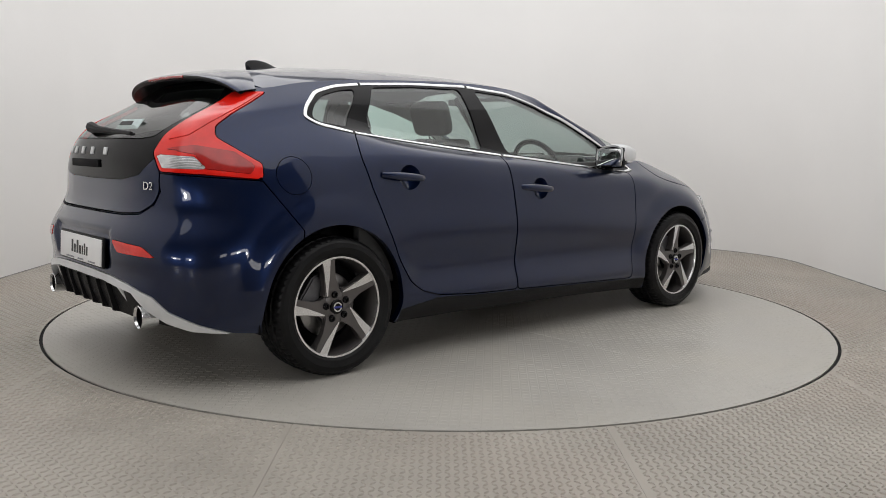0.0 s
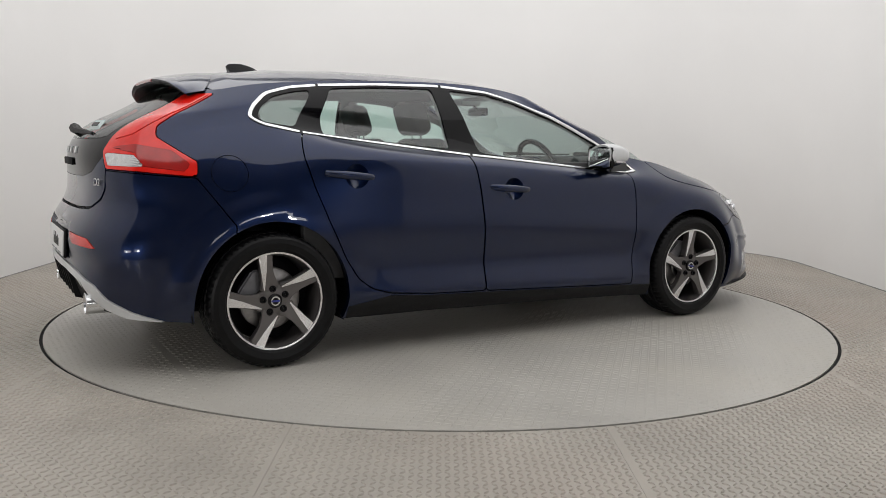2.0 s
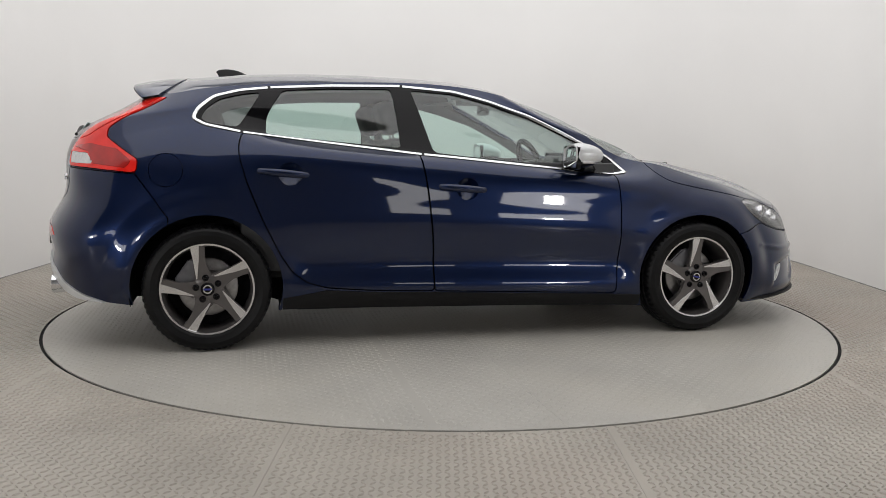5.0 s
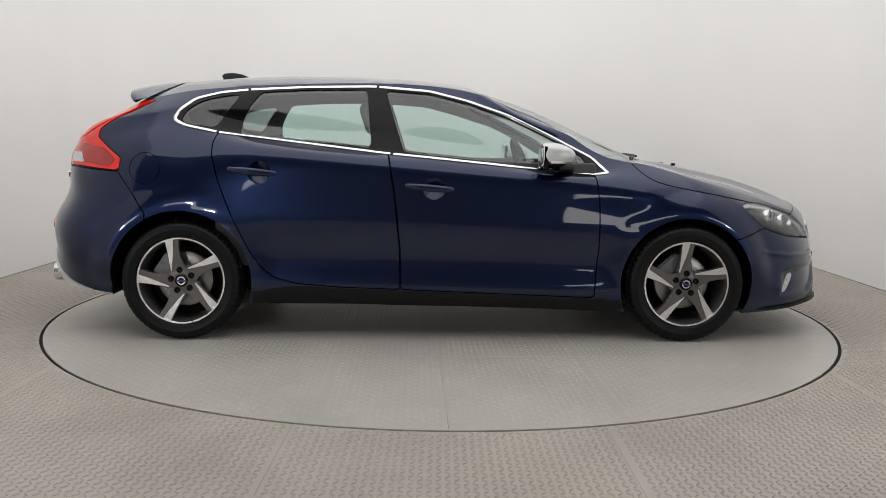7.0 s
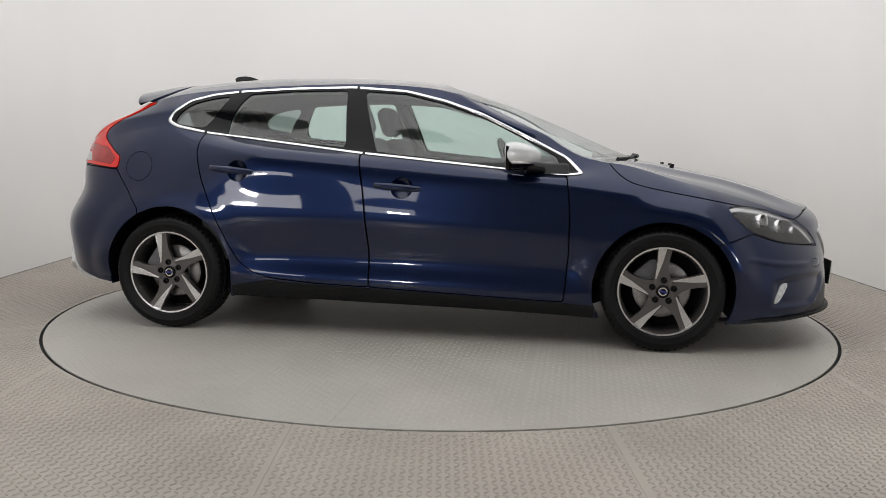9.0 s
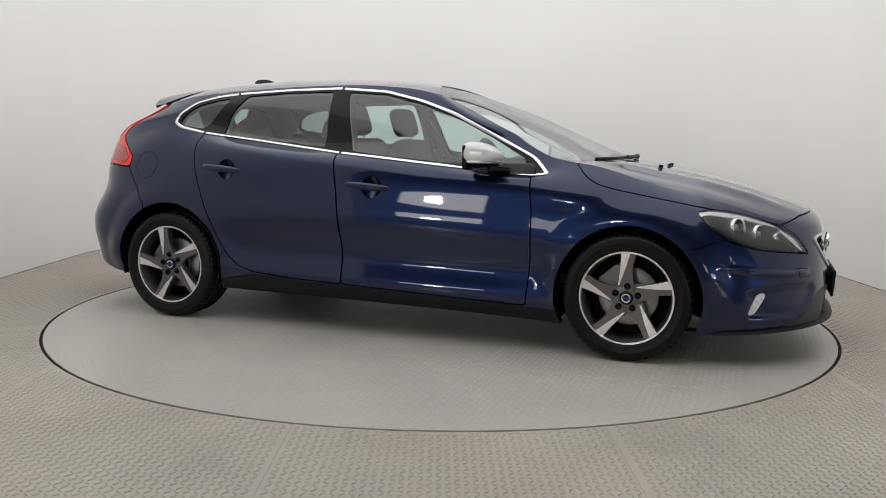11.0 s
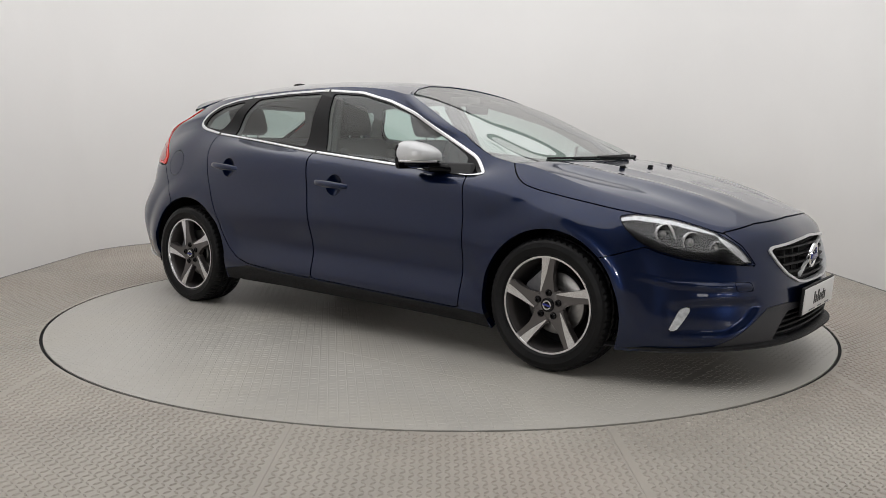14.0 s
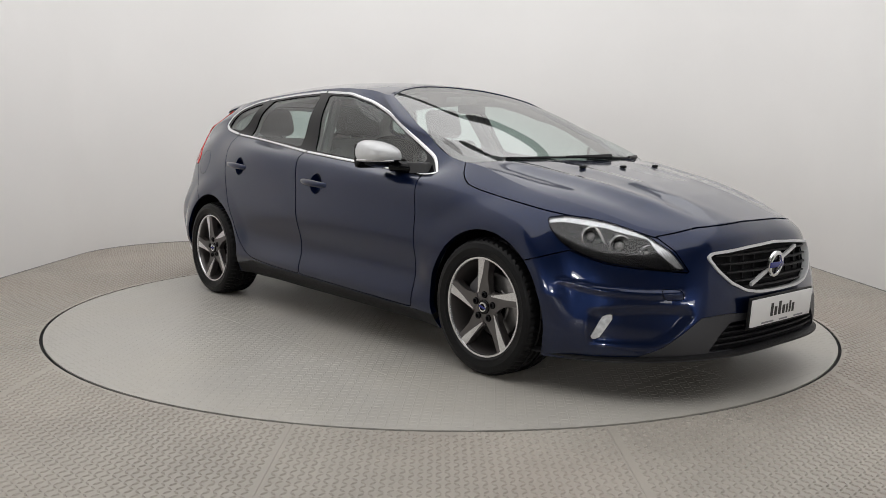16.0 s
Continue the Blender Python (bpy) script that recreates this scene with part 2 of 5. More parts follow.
# Half loops round the body from the rear centre along one side to the front centre.
# Stations: tail centre, tail, tail corner x2, quarter, rear wheel, rear door, middle, front door, pillar foot x2, front wheel, fender, nose corner x2, nose, nose centre
LA = loop(-2.155, 0, .30, -2.14, .35, .29, -2.085, .60, .275, -1.965, .75, .258, -1.75, .80, .235, -1.38, .83, .20, -.95, .815, .19, -.3, .805, .178, .3, .805, .168, .80, .81, .155, 1.0, .822, .152, 1.27, .83, .15, 1.65, .80, .15, 1.87, .735, .16, 2.07, .575, .175, 2.178, .33, .18, 2.205, 0, .185)
LB = loop(-2.19, 0, .40, -2.172, .35, .39, -2.115, .605, .37, -1.97, .77, .34, -1.76, .835, .32, -1.38, .865, .30, -.95, .876, .285, -.3, .885, .275, .3, .885, .26, .80, .877, .25, 1.0, .872, .25, 1.27, .865, .25, 1.65, .84, .25, 1.88, .765, .25, 2.08, .588, .255, 2.175, .33, .26, 2.195, 0, .26)
LC = loop(-2.19, 0, .50, -2.175, .35, .49, -2.115, .61, .47, -1.99, .785, .45, -1.76, .85, .44, -1.38, .872, .43, -.95, .865, .42, -.3, .863, .41, .3, .863, .40, .80, .860, .39, 1.0, .861, .39, 1.27, .862, .39, 1.63, .84, .385, 1.87, .765, .38, 2.07, .582, .38, 2.172, .33, .385, 2.195, 0, .39)
LD = loop(-2.20, 0, .62, -2.18, .35, .62, -2.115, .61, .605, -1.98, .785, .60, -1.75, .85, .60, -1.38, .876, .60, -.95, .885, .60, -.3, .889, .59, .3, .887, .57, .80, .88, .55, 1.0, .877, .545, 1.27, .868, .54, 1.62, .835, .52, 1.85, .75, .51, 2.045, .562, .51, 2.15, .33, .515, 2.175, 0, .52)
LE = loop(-2.13, 0, .74, -2.115, .35, .74, -2.05, .585, .745, -1.93, .745, .745, -1.73, .825, .755, -1.38, .860, .79, -.95, .876, .785, -.3, .882, .755, .3, .880, .72, .80, .872, .70, 1.0, .868, .692, 1.27, .856, .675, 1.60, .823, .65, 1.82, .72, .615, 2.005, .548, .61, 2.128, .325, .62, 2.155, 0, .625)
LF = loop(-2.112, 0, .88, -2.097, .35, .88, -2.047, .548, .885, -1.938, .70, .885, -1.70, .770, .965, -1.38, .788, 1.010, -1.0, .832, .995, -.3, .850, .930, .3, .854, .878, .80, .845, .850, 1.0, .835, .840, 1.27, .812, .802, 1.58, .77, .745, 1.80, .655, .685, 1.965, .535, .665, 2.095, .32, .68, 2.125, 0, .69)
LG = loop(-2.105, 0, 1.0, -2.085, .3, 1.0, -2.024, .505, 1.0, -1.915, .643, 1.025, -1.68, .705, 1.075, -1.39, .720, 1.115, -1.05, .732, 1.06, -.3, .787, .98, .3, .798, .925, .82, .768, .905, .97, .722, .945, 1.27, .725, .878, 1.57, .69, .80, 1.78, .61, .737, 1.94, .53, .692, 2.055, .3, .715, 2.09, 0, .722)
LT = loop(-1.64, 0, 1.318, -1.63, .3, 1.312, -1.61, .46, 1.285, -1.57, .555, 1.265, -1.45, .575, 1.285, -1.25, .572, 1.312, -.95, .560, 1.335, -.35, .575, 1.352, -.03, .585, 1.335, .14, .580, 1.308, .20, .565, 1.298)
NS = 11  # stations of the greenhouse side
COWL = loop(1.05, .55, .955, 1.12, .36, .958, 1.165, .18, .960, 1.18, 0, .960)


def spline(P, ts, at):
    """A smooth (C2) curve through the rows of P, met at parameters ts."""
    n = len(ts)
    h = np.diff(ts)
    A, B = np.zeros((n, n)), np.zeros((n, P.shape[1]))
    A[0, 0] = A[-1, -1] = 1
    for i in range(1, n - 1):
        A[i, i - 1], A[i, i], A[i, i + 1] = h[i - 1], 2 * (h[i - 1] + h[i]), h[i]
        B[i] = 6 * ((P[i + 1] - P[i]) / h[i] - (P[i] - P[i - 1]) / h[i - 1])
    M = np.linalg.solve(A, B)
    k = np.clip(np.searchsorted(ts, at, side="right") - 1, 0, n - 2)
    a = (ts[k + 1] - at)[:, None]
    b = (at - ts[k])[:, None]
    H = h[k][:, None]
    return (M[k] * a**3 + M[k + 1] * b**3) / (6 * H) + (P[k] / H - M[k] * H / 6) * a + (P[k + 1] / H - M[k + 1] * H / 6) * b


FLIP = np.array([1, -1, 1.0])


def along(L, ts, at):
    """A half loop, continued over both centres by its mirror image."""
    k = 4
    P = np.vstack([L[k:0:-1] * FLIP, L, L[-2:-2 - k:-1] * FLIP])
    t = np.concatenate([2 * ts[0] - ts[k:0:-1], ts, 2 * ts[-1] - ts[-2:-2 - k:-1]])
    return spline(P, t, at)


def chord(loops):
    d = np.mean([np.linalg.norm(np.diff(L, axis=0), axis=1) for L in loops], axis=0)
    return np.concatenate([[0], np.cumsum(d)])


# roof: crowned between the side rails
def roof_centre(x):
    return np.interp(x, [-1.64, -1.5, -1.2, -.9, -.6, -.3, -.1, .03], [1.330, 1.373, 1.405, 1.419, 1.419, 1.409, 1.397, 1.382])


def roof_line(side, shift, ts):
    """Points across the roof from the rail (t = 1) to the centre (t = 0)."""
    x = side[0] + shift * (1 - ts**2)
    zc = roof_centre(side[0] + shift)
    return np.stack([x, side[1] * ts, zc + (side[2] - zc) * np.abs(ts) ** 2.4], -1)


FRONT_TOP = roof_line(LT[-1], -.17, np.array([.85, .6, .3, 0.0]))
W0 = np.vstack([LG[:NS], COWL])
WT = np.vstack([LT, FRONT_TOP])
WH = (W0 + WT) / 2
WH[:, 1] *= 1 + 0.028 * np.sign(WH[:, 1])
WH[:4, 0] -= 0.012
WH[:4, 2] += 0.012
WH[11:, 0] += 0.014
WH[11:, 2] += 0.014
WH[4] += (0, 0.012, 0.0)

FLARE = (((-1.381, .312), .369), ((1.266, .306), .360))
ARCH = ((-1.381, .312, .362), (1.266, .306, .353))


def flared(V):
    """Arch flares over the wheels."""
    V = V.copy()
    for (cx, cz), r in FLARE:
        d = np.hypot(V[:, 0] - cx, V[:, 2] - cz)
        k = np.clip(1 - (d - r) / 0.140, 0, 1)
        k = k * k * (3 - 2 * k)
        want = 0.881
        low = np.clip((V[:, 2] - 0.22) / 0.2, 0.25, 1)
        V[:, 1] += np.where(V[:, 1] > 0.6, k * low * np.maximum(0.006, want - V[:, 1]), 0)
    return V


def grid_mesh(G):
    a, b = G.shape[:2]
    i = np.arange(a * b).reshape(a, b)
    q = np.stack([i[:-1, :-1], i[1:, :-1], i[1:, 1:], i[:-1, 1:]], -1).reshape(-1, 4)
    F = np.vstack([q[:, [0, 1, 2]], q[:, [0, 2, 3]]])
    V = G.reshape(-1, 3)
    A, B, C = V[F[:, 0]], V[F[:, 1]], V[F[:, 2]]
    ok = np.linalg.norm(np.cross(B - A, C - A), axis=1) > 1e-9
    return V, F[ok]


def build_shell():
    low = [LA, LB, LC, LD, LE, LF, LG]
    ts = chord(low)
    us = np.unique(np.concatenate([np.linspace(0, ts[-1], 330)]))
    curves = [along(L, ts, us) for L in low]
    tw = chord([W0, WT])
    # a further curve above the belt keeps the join smooth
    over = along(np.vstack([WH[:NS], LG[NS:] * (1, .85, 1) + np.array([-.04, 0, .02])]), ts, us)
    stack = np.stack(curves + [over], 0)
    vp = np.concatenate([[0], np.cumsum(np.mean(np.linalg.norm(np.diff(stack, axis=0), axis=2), axis=1))])
    vs = np.linspace(0, vp[-2], 72)
    G = spline(stack.reshape(len(stack), -1), vp, vs).reshape(len(vs), -1, 3)
    lower = grid_mesh(G)
    # greenhouse: the side part shares the belt curve
    belt = np.searchsorted(us, ts[NS - 1])
    uw = np.concatenate([us[:belt], np.linspace(ts[NS - 1], ts[NS - 1] + tw[-1] - tw[NS - 1], 70)])
    tsw = np.concatenate([ts[:NS], ts[NS - 1] + tw[NS:] - tw[NS - 1]])
    base = along(W0, tsw, uw)
    base[:belt] = curves[6][:belt]
    under = along(np.vstack([LF[:NS], COWL + np.array([.15, 0, -.03])]), tsw, uw)
    stack = np.stack([under, base, along(WH, tsw, uw), along(WT, tsw, uw)], 0)
    vp = np.concatenate([[0], np.cumsum(np.mean(np.linalg.norm(np.diff(stack, axis=0), axis=2), axis=1))])
    vs = np.linspace(vp[1], vp[3], 40)
    G2 = spline(stack.reshape(4, -1), vp, vs).reshape(len(vs), -1, 3)
    upper = grid_mesh(G2)
    # roof
    rails = G2[-1][: belt + 1]
    first = np.searchsorted(uw, ts[3])
    rails = rails[first:]
    w = np.concatenate([[0], np.cumsum(np.linalg.norm(np.diff(rails, axis=0), axis=1))])
    w /= w[-1]
    shifts = -1.64 + 1.67 * w - rails[:, 0]
    tt = np.linspace(1, 0, 36)
    roof = grid_mesh(np.stack([roof_line(s, k, tt) for s, k in zip(rails, shifts)], 0))
    # hood
    lo, hi = np.searchsorted(us, ts[10]), np.searchsorted(us, ts[14])
    side = G[-1][lo:hi + 1]
    w = np.linspace(0, 1, len(side))
    cx = 1.175 + (2.09 - 1.175) * w
    cz = np.interp(w, [0, .15, .3, .5, .7, .85, 1], [.957, .933, .905, .868, .818, .771, .722])
    tt = np.linspace(1, 0, 44)
    rows = []
    # the front edge of the hood meets the top edge of the nose
    tip = G[-1][hi:]
    e = side[-1]
    back_x = np.interp(e[1] * tt, tip[::-1, 1], tip[::-1, 0]) - (e[0] + (cx[-1] - e[0]) * (1 - tt**2))
    back_z = np.interp(e[1] * tt, tip[::-1, 1], tip[::-1, 2]) - (cz[-1] + (e[2] - cz[-1]) * tt**3.2)
    for s, c, z, k in zip(side, cx, cz, w):
        y = s[1] * tt
        x = s[0] + (c - s[0]) * (1 - tt**2)
        zz = z + (s[2] - z) * tt**3.2
        ridge = 0.55 - 0.20 * k
        zz = zz + 0.005 * np.exp(-((y - ridge * .55) / 0.05) ** 2) * min(1, 4 * (1 - k)) * min(1, 6 * k)
        zz = zz + 0.010 * np.exp(-((y - ridge) / 0.045) ** 2) * min(1, 4 * (1 - k)) * min(1, 6 * k + .2) - 0.005 * np.exp(-((y - ridge - .11) / 0.05) ** 2) * min(1, 3 * (1 - k)) * min(1, 6 * k)
        rows.append(np.stack([x + back_x * k**6, y, zz + back_z * k**6], -1))
    hood = grid_mesh(np.stack(rows, 0))
    turned = lambda m: (m[0], m[1][:, ::-1])
    return (flared(lower[0]), lower[1]), upper, turned(roof), turned(hood)


def clip(V, F, h):
    """The part of a triangle mesh where h < 0, cut cleanly along h = 0."""
    neg = h < 0
    cnt = neg[F].sum(1)
    keep = [tuple(f) for f in F[cnt == 3]]
    newV, made = [], {}
    n = len(V)

    def cut(i, j):
        key = (i, j) if i < j else (j, i)
        if key not in made:
            t = h[i] / (h[i] - h[j])
            made[key] = n + len(newV)
            newV.append(V[i] + (V[j] - V[i]) * t)
        return made[key]

    for f in F[(cnt > 0) & (cnt < 3)]:
        f = [int(q) for q in f]
        if neg[f].sum() == 1:
            while not neg[f[0]]:
                f = f[1:] + f[:1]
            keep.append((f[0], cut(f[0], f[1]), cut(f[0], f[2])))
        else:
            while neg[f[0]]:
                f = f[1:] + f[:1]
            a, b = cut(f[1], f[0]), cut(f[2], f[0])
            keep += [(f[1], f[2], b), (f[1], b, a)]
    if not keep:
        return np.zeros((0, 3)), np.zeros((0, 3), int)
    VV = np.vstack([V, np.array(newV).reshape(-1, 3)])
    FF = np.array(keep, int)
    used, inv = np.unique(FF, return_inverse=True)
    return VV[used], inv.reshape(-1, 3)


def joined(*meshes):
    Vs, Fs, n = [], [], 0
    for V, F in meshes:
        if len(F):
            Vs.append(V)
            Fs.append(F + n)
            n += len(V)
    V, F = np.vstack(Vs), np.vstack(Fs)
    key = np.round(V, 5)
    _, idx, inv = np.unique(key, axis=0, return_index=True, return_inverse=True)
    inv = inv.reshape(-1)
    F = inv[F]
    ok = (F[:, 0] != F[:, 1]) & (F[:, 1] != F[:, 2]) & (F[:, 0] != F[:, 2])
    return V[idx], F[ok]


def mirror(m):
    V, F = m
    return V * FLIP, F[:, ::-1]


def vertex_normals(V, F):
    A, B, C = V[F[:, 0]], V[F[:, 1]], V[F[:, 2]]
    fn = np.cross(B - A, C - A)
    N = np.zeros_like(V)
    for k in range(3):
        np.add.at(N, F[:, k], fn)
    return N / np.maximum(np.linalg.norm(N, axis=1, keepdims=True), 1e-12)


def rimmed(m, depth=0.012, lift=0.0):
    """Turns the panel's edges inwards, so that it has thickness."""
    V, F = m
    N = vertex_normals(V, F)
    V = V + N * lift
    E = np.vstack([F[:, [0, 1]], F[:, [1, 2]], F[:, [2, 0]]])
    key = np.sort(E, axis=1)
    u, first, cnt = np.unique(key, axis=0, return_index=True, return_counts=True)
    B = E[first[cnt == 1]]
    used, inv = np.unique(B, return_inverse=True)
    inv = inv.reshape(-1, 2)
    n, k = len(V), len(used)
    V2 = np.vstack([V, V[used], V[used] - N[used] * depth])
    i, j = inv[:, 0], inv[:, 1]
    Q = np.vstack([np.stack([n + j, n + i, n + k + i], 1), np.stack([n + j, n + k + i, n + k + j], 1)])
    return V2, np.vstack([F, Q])


def inside(poly, P):
    """Signed distance from points to a closed outline: below 0 inside."""
    poly = np.array(poly, float)
    d = np.full(len(P), 9.0)
    c = np.zeros(len(P), bool)
    for a, b in zip(poly, np.roll(poly, -1, axis=0)):
        e = b - a
        w = P - a
        t = np.clip((w @ e) / max(e @ e, 1e-12), 0, 1)
        d = np.minimum(d, np.linalg.norm(w - t[:, None] * e, axis=1))
        cross = ((a[1] <= P[:, 1]) & (P[:, 1] < b[1])) | ((b[1] <= P[:, 1]) & (P[:, 1] < a[1]))
        if abs(e[1]) > 1e-12:
            c ^= cross & (P[:, 0] < a[0] + (P[:, 1] - a[1]) / e[1] * e[0])
    return np.where(c, -d, d)


def rounded(poly, r=0.03, n=4):
    """Rounds the corners of an outline."""
    out = []
    P = [Vector(q) for q in poly]
    for i, q in enumerate(P):
        a, b = P[i - 1] - q, P[(i + 1) % len(P)] - q
        k = min(r, a.length * .45, b.length * .45)
        p0, p1 = q + a.normalized() * k, q + b.normalized() * k
        for j in range(n + 1):
            t = j / n
            out.append(tuple(p0 * (1 - t) ** 2 + q * 2 * t * (1 - t) + p1 * t * t))
    return out


SX, FRX, REX = "side", "front", "rear"
ARC = radians(1) * 0.85


def flat(V, view):
    """Lays surface points out flat: side view, or round the nose or tail by angle (metres of arc)."""
    if view == SX:
        return V[:, [0, 2]]
    if view == FRX:
        return np.stack([np.degrees(np.arctan2(V[:, 1], V[:, 0] - 1.2)) * ARC, V[:, 2]], 1)
    return np.stack([np.degrees(np.arctan2(V[:, 1], -(V[:, 0] + 1.2))) * ARC, V[:, 2]], 1)


def outline(view, pts):
    """(x, y, z) or (x, z) places to the flat outline of that view."""
    if view == SX:
        return [(q[0], q[-1]) for q in pts]
    return [tuple(q) for q in flat(np.array(pts, float), view)]


def field(m, view, poly, mask):
    V = m[0]
    g = inside(poly, flat(V, view))
    ok = mask(V)
    return np.where(ok, g, np.maximum(np.abs(g), 0.05))


def take(meshes, view, poly, gap=0.0025, mask=None):
    """Cuts the outline out of the meshes: gives (piece, rest) with a joint between."""
    pieces, rest = [], []
    for m in meshes:
        g = field(m, view, poly, mask or (lambda V: V[:, 0] > -9))
        pieces.append(clip(*m, g + gap))
        rest.append(clip(*m, gap - g))
    return pieces, rest


def some(ms):
    return [m for m in ms if len(m[1])]


# ---- tread plate floor and turntable ----
PLATE_EDGES = (-1.775, -0.54, 0.615, 1.83)


def plate_mesh(x0, x1, y0, y1, h, step=0.1):
    """A flat steel sheet, cut to the side of the circle that h gives."""
    nx, ny = max(2, int((x1 - x0) / step) + 1), max(2, int((y1 - y0) / step) + 1)
    X, Y = np.meshgrid(np.linspace(x0, x1, nx), np.linspace(y0, y1, ny), indexing="ij")
    V, F = grid_mesh(np.stack([X, Y, 0 * X], -1))
    V, F = clip(V, F, h(np.hypot(V[:, 0], V[:, 1])))
    return (V, F) if len(F) else None


def lug_mesh(points, angles, length=.031, width=.0110, high=.0046):
    """Raised tread lugs: low ridged lozenges."""
    base = np.array([(-length / 2, 0, -.0004), (0, -width / 2, -.0004), (length / 2, 0, -.0004), (0, width / 2, -.0004), (-length / 4.5, 0, high), (length / 4.5, 0, high)])
    c, s = np.cos(angles), np.sin(angles)
    n = len(points)
    V = np.zeros((n, 6, 3))
    V[:, :, 0] = points[:, None, 0] + c[:, None] * base[:, 0] - s[:, None] * base[:, 1]
    V[:, :, 1] = points[:, None, 1] + s[:, None] * base[:, 0] + c[:, None] * base[:, 1]
    V[:, :, 2] = base[:, 2]
    f = np.array([(0, 1, 4), (1, 5, 4), (1, 2, 5), (2, 3, 5), (3, 4, 5), (3, 0, 4)])
    F = (np.arange(n)[:, None, None] * 6 + f).reshape(-1, 3)
    return V.reshape(-1, 3), F


def lug_grid(x0, x1, y0, y1, keep, pitch=.0285):
    i, j = np.meshgrid(np.arange(int((x1 - x0) / pitch)), np.arange(int((y1 - y0) / pitch)), indexing="ij")
    P = np.stack([x0 + i.ravel() * pitch, y0 + j.ravel() * pitch], 1)
    A = np.where((i.ravel() + j.ravel()) % 2 == 0, math.pi / 4, -math.pi / 4)
    near = np.min(np.abs(P[:, :1] - np.array(PLATE_EDGES)[None, :]), axis=1)
    ok = keep(P) & (near > .014)
    return P[ok], A[ok]


def build_floor():
    hole = TABLE_R + 0.017
    edges = (-7.0, -4.6, -3.0) + PLATE_EDGES + (3.0, 4.6, 7.0)
    V = [(x, y, -0.026) for x, y in ((-9, -11), (9, -11), (9, 6), (-9, 6))]
    fl = link_mesh("floor", V, [(0, 1, 2, 3)], SEAM, smooth=False)
    tagged(fl, "light grey painted steel tread plate floor", "floor", kind="structure")
    for x0, x1 in zip(edges, edges[1:]):
        for y0, y1 in ((-10.0, -4.0), (-4.0, 4.2)):
            m = plate_mesh(x0 + .0006, x1 - .0006, y0 + .0006, y1 - .0006, lambda r: hole - r)
            if m:
                link_mesh("floor_plate", *rimmed(m, .02), FLOORPAINT, fl, smooth=False)
    # added black strip in the gap round the turntable, standing for its shade
    N, V, F = 240, [], []
    for k in range(N):
        c, d = math.cos(2 * math.pi * k / N), math.sin(2 * math.pi * k / N)
        V += [((TABLE_R + .001) * c, (TABLE_R + .001) * d, -.006), ((hole + .001) * c, (hole + .001) * d, -.006), ((hole - .0008) * c, (hole - .0008) * d, -.0012)]
    for k in range(N):
        i, j = 3 * k, 3 * ((k + 1) % N)
        F += [(i, i + 1, j + 1, j), (i + 1, i + 2, j + 2, j + 1)]
    gap_shade = link_mesh("trim", V, F, SEAM, smooth=False)
    tagged(gap_shade, "thin black strip standing for shade in the turntable joint", "trim", kind="structure")
    P, A = lug_grid(-3.25, 3.25, -3.3, 3.5, lambda P: np.hypot(P[:, 0], P[:, 1]) > hole + .016)
    lugs = link_mesh("tread_lugs", *lug_mesh(P, A), FLOORPAINT, smooth=False)
    tagged(lugs, "raised lugs of the grey tread plate floor", "tread pattern", kind="stuff")


def build_turntable():
    N = 200
    V, F = [(0, 0, -.012)], []
    for k in range(N):
        a = 2 * math.pi * k / N
        x, y = math.cos(a), math.sin(a)
        V += [(TABLE_R * x * .999, TABLE_R * y * .999, -.012), (TABLE_R * x * .999, TABLE_R * y * .999, -0.026)]
    for k in range(N):
        j = (k + 1) % N
        F += [(0, 1 + 2 * k, 1 + 2 * j), (1 + 2 * k, 2 + 2 * k, 2 + 2 * j, 1 + 2 * j)]
    t = link_mesh("turntable", V, F, SEAM, smooth=False)
    tagged(t, "round grey steel tread plate turntable set flush in floor", "turntable")
    ys = (-2.4, -1.2, -.02, 1.2, 2.4)
    for y0, y1 in zip(ys, ys[1:]):
        for x0, x1 in ((-2.4, -.05), (-.05, 2.4)):
            m = plate_mesh(x0 + .0008, x1 - .0008, y0 + .0008, y1 - .0008, lambda r: r - TABLE_R)
            link_mesh("table_plate", *rimmed(m, .012), TABLEPAINT, t, smooth=False)
    P, A = lug_grid(-2.25, 2.25, -2.25, 2.25, lambda P: np.hypot(P[:, 0], P[:, 1]) < TABLE_R - .016)
    lugs = link_mesh("tread_relief", *lug_mesh(P, A, high=.0012), TABLEPAINT, t, smooth=False)
    tagged(lugs, "raised lugs of the turntable plate", kind="stuff")
    return t


build_floor()
turntable = build_turntable()

lower, upper, roof, hood = build_shell()
car = new("car")
car.empty_display_size = 0.2
tagged(car, "dark navy blue five-door hatchback on grey turntable", "car")


def side_parts(name, meshes, mat, label="", depth=0.012, lift=0.0):
    """One panel on each side of the car."""
    obs = []
    for m in (joined(*some(meshes)), mirror(joined(*some(meshes)))):
        obs.append(link_mesh(name, *rimmed(m, depth, lift), mat, car, label))
    return obs


def whole_part(name, meshes, mat, label="", depth=0.012, lift=0.0, parent=None):
    m = joined(*some(meshes))
    V, F = joined(m, mirror(m))
    return link_mesh(name, *rimmed((V, F), depth, lift), mat, parent or car, label)


on_side = lambda V: V[:, 1] > 0.45
at_front = lambda V: V[:, 0] > 1.38
at_tail = lambda V: V[:, 0] < -1.40

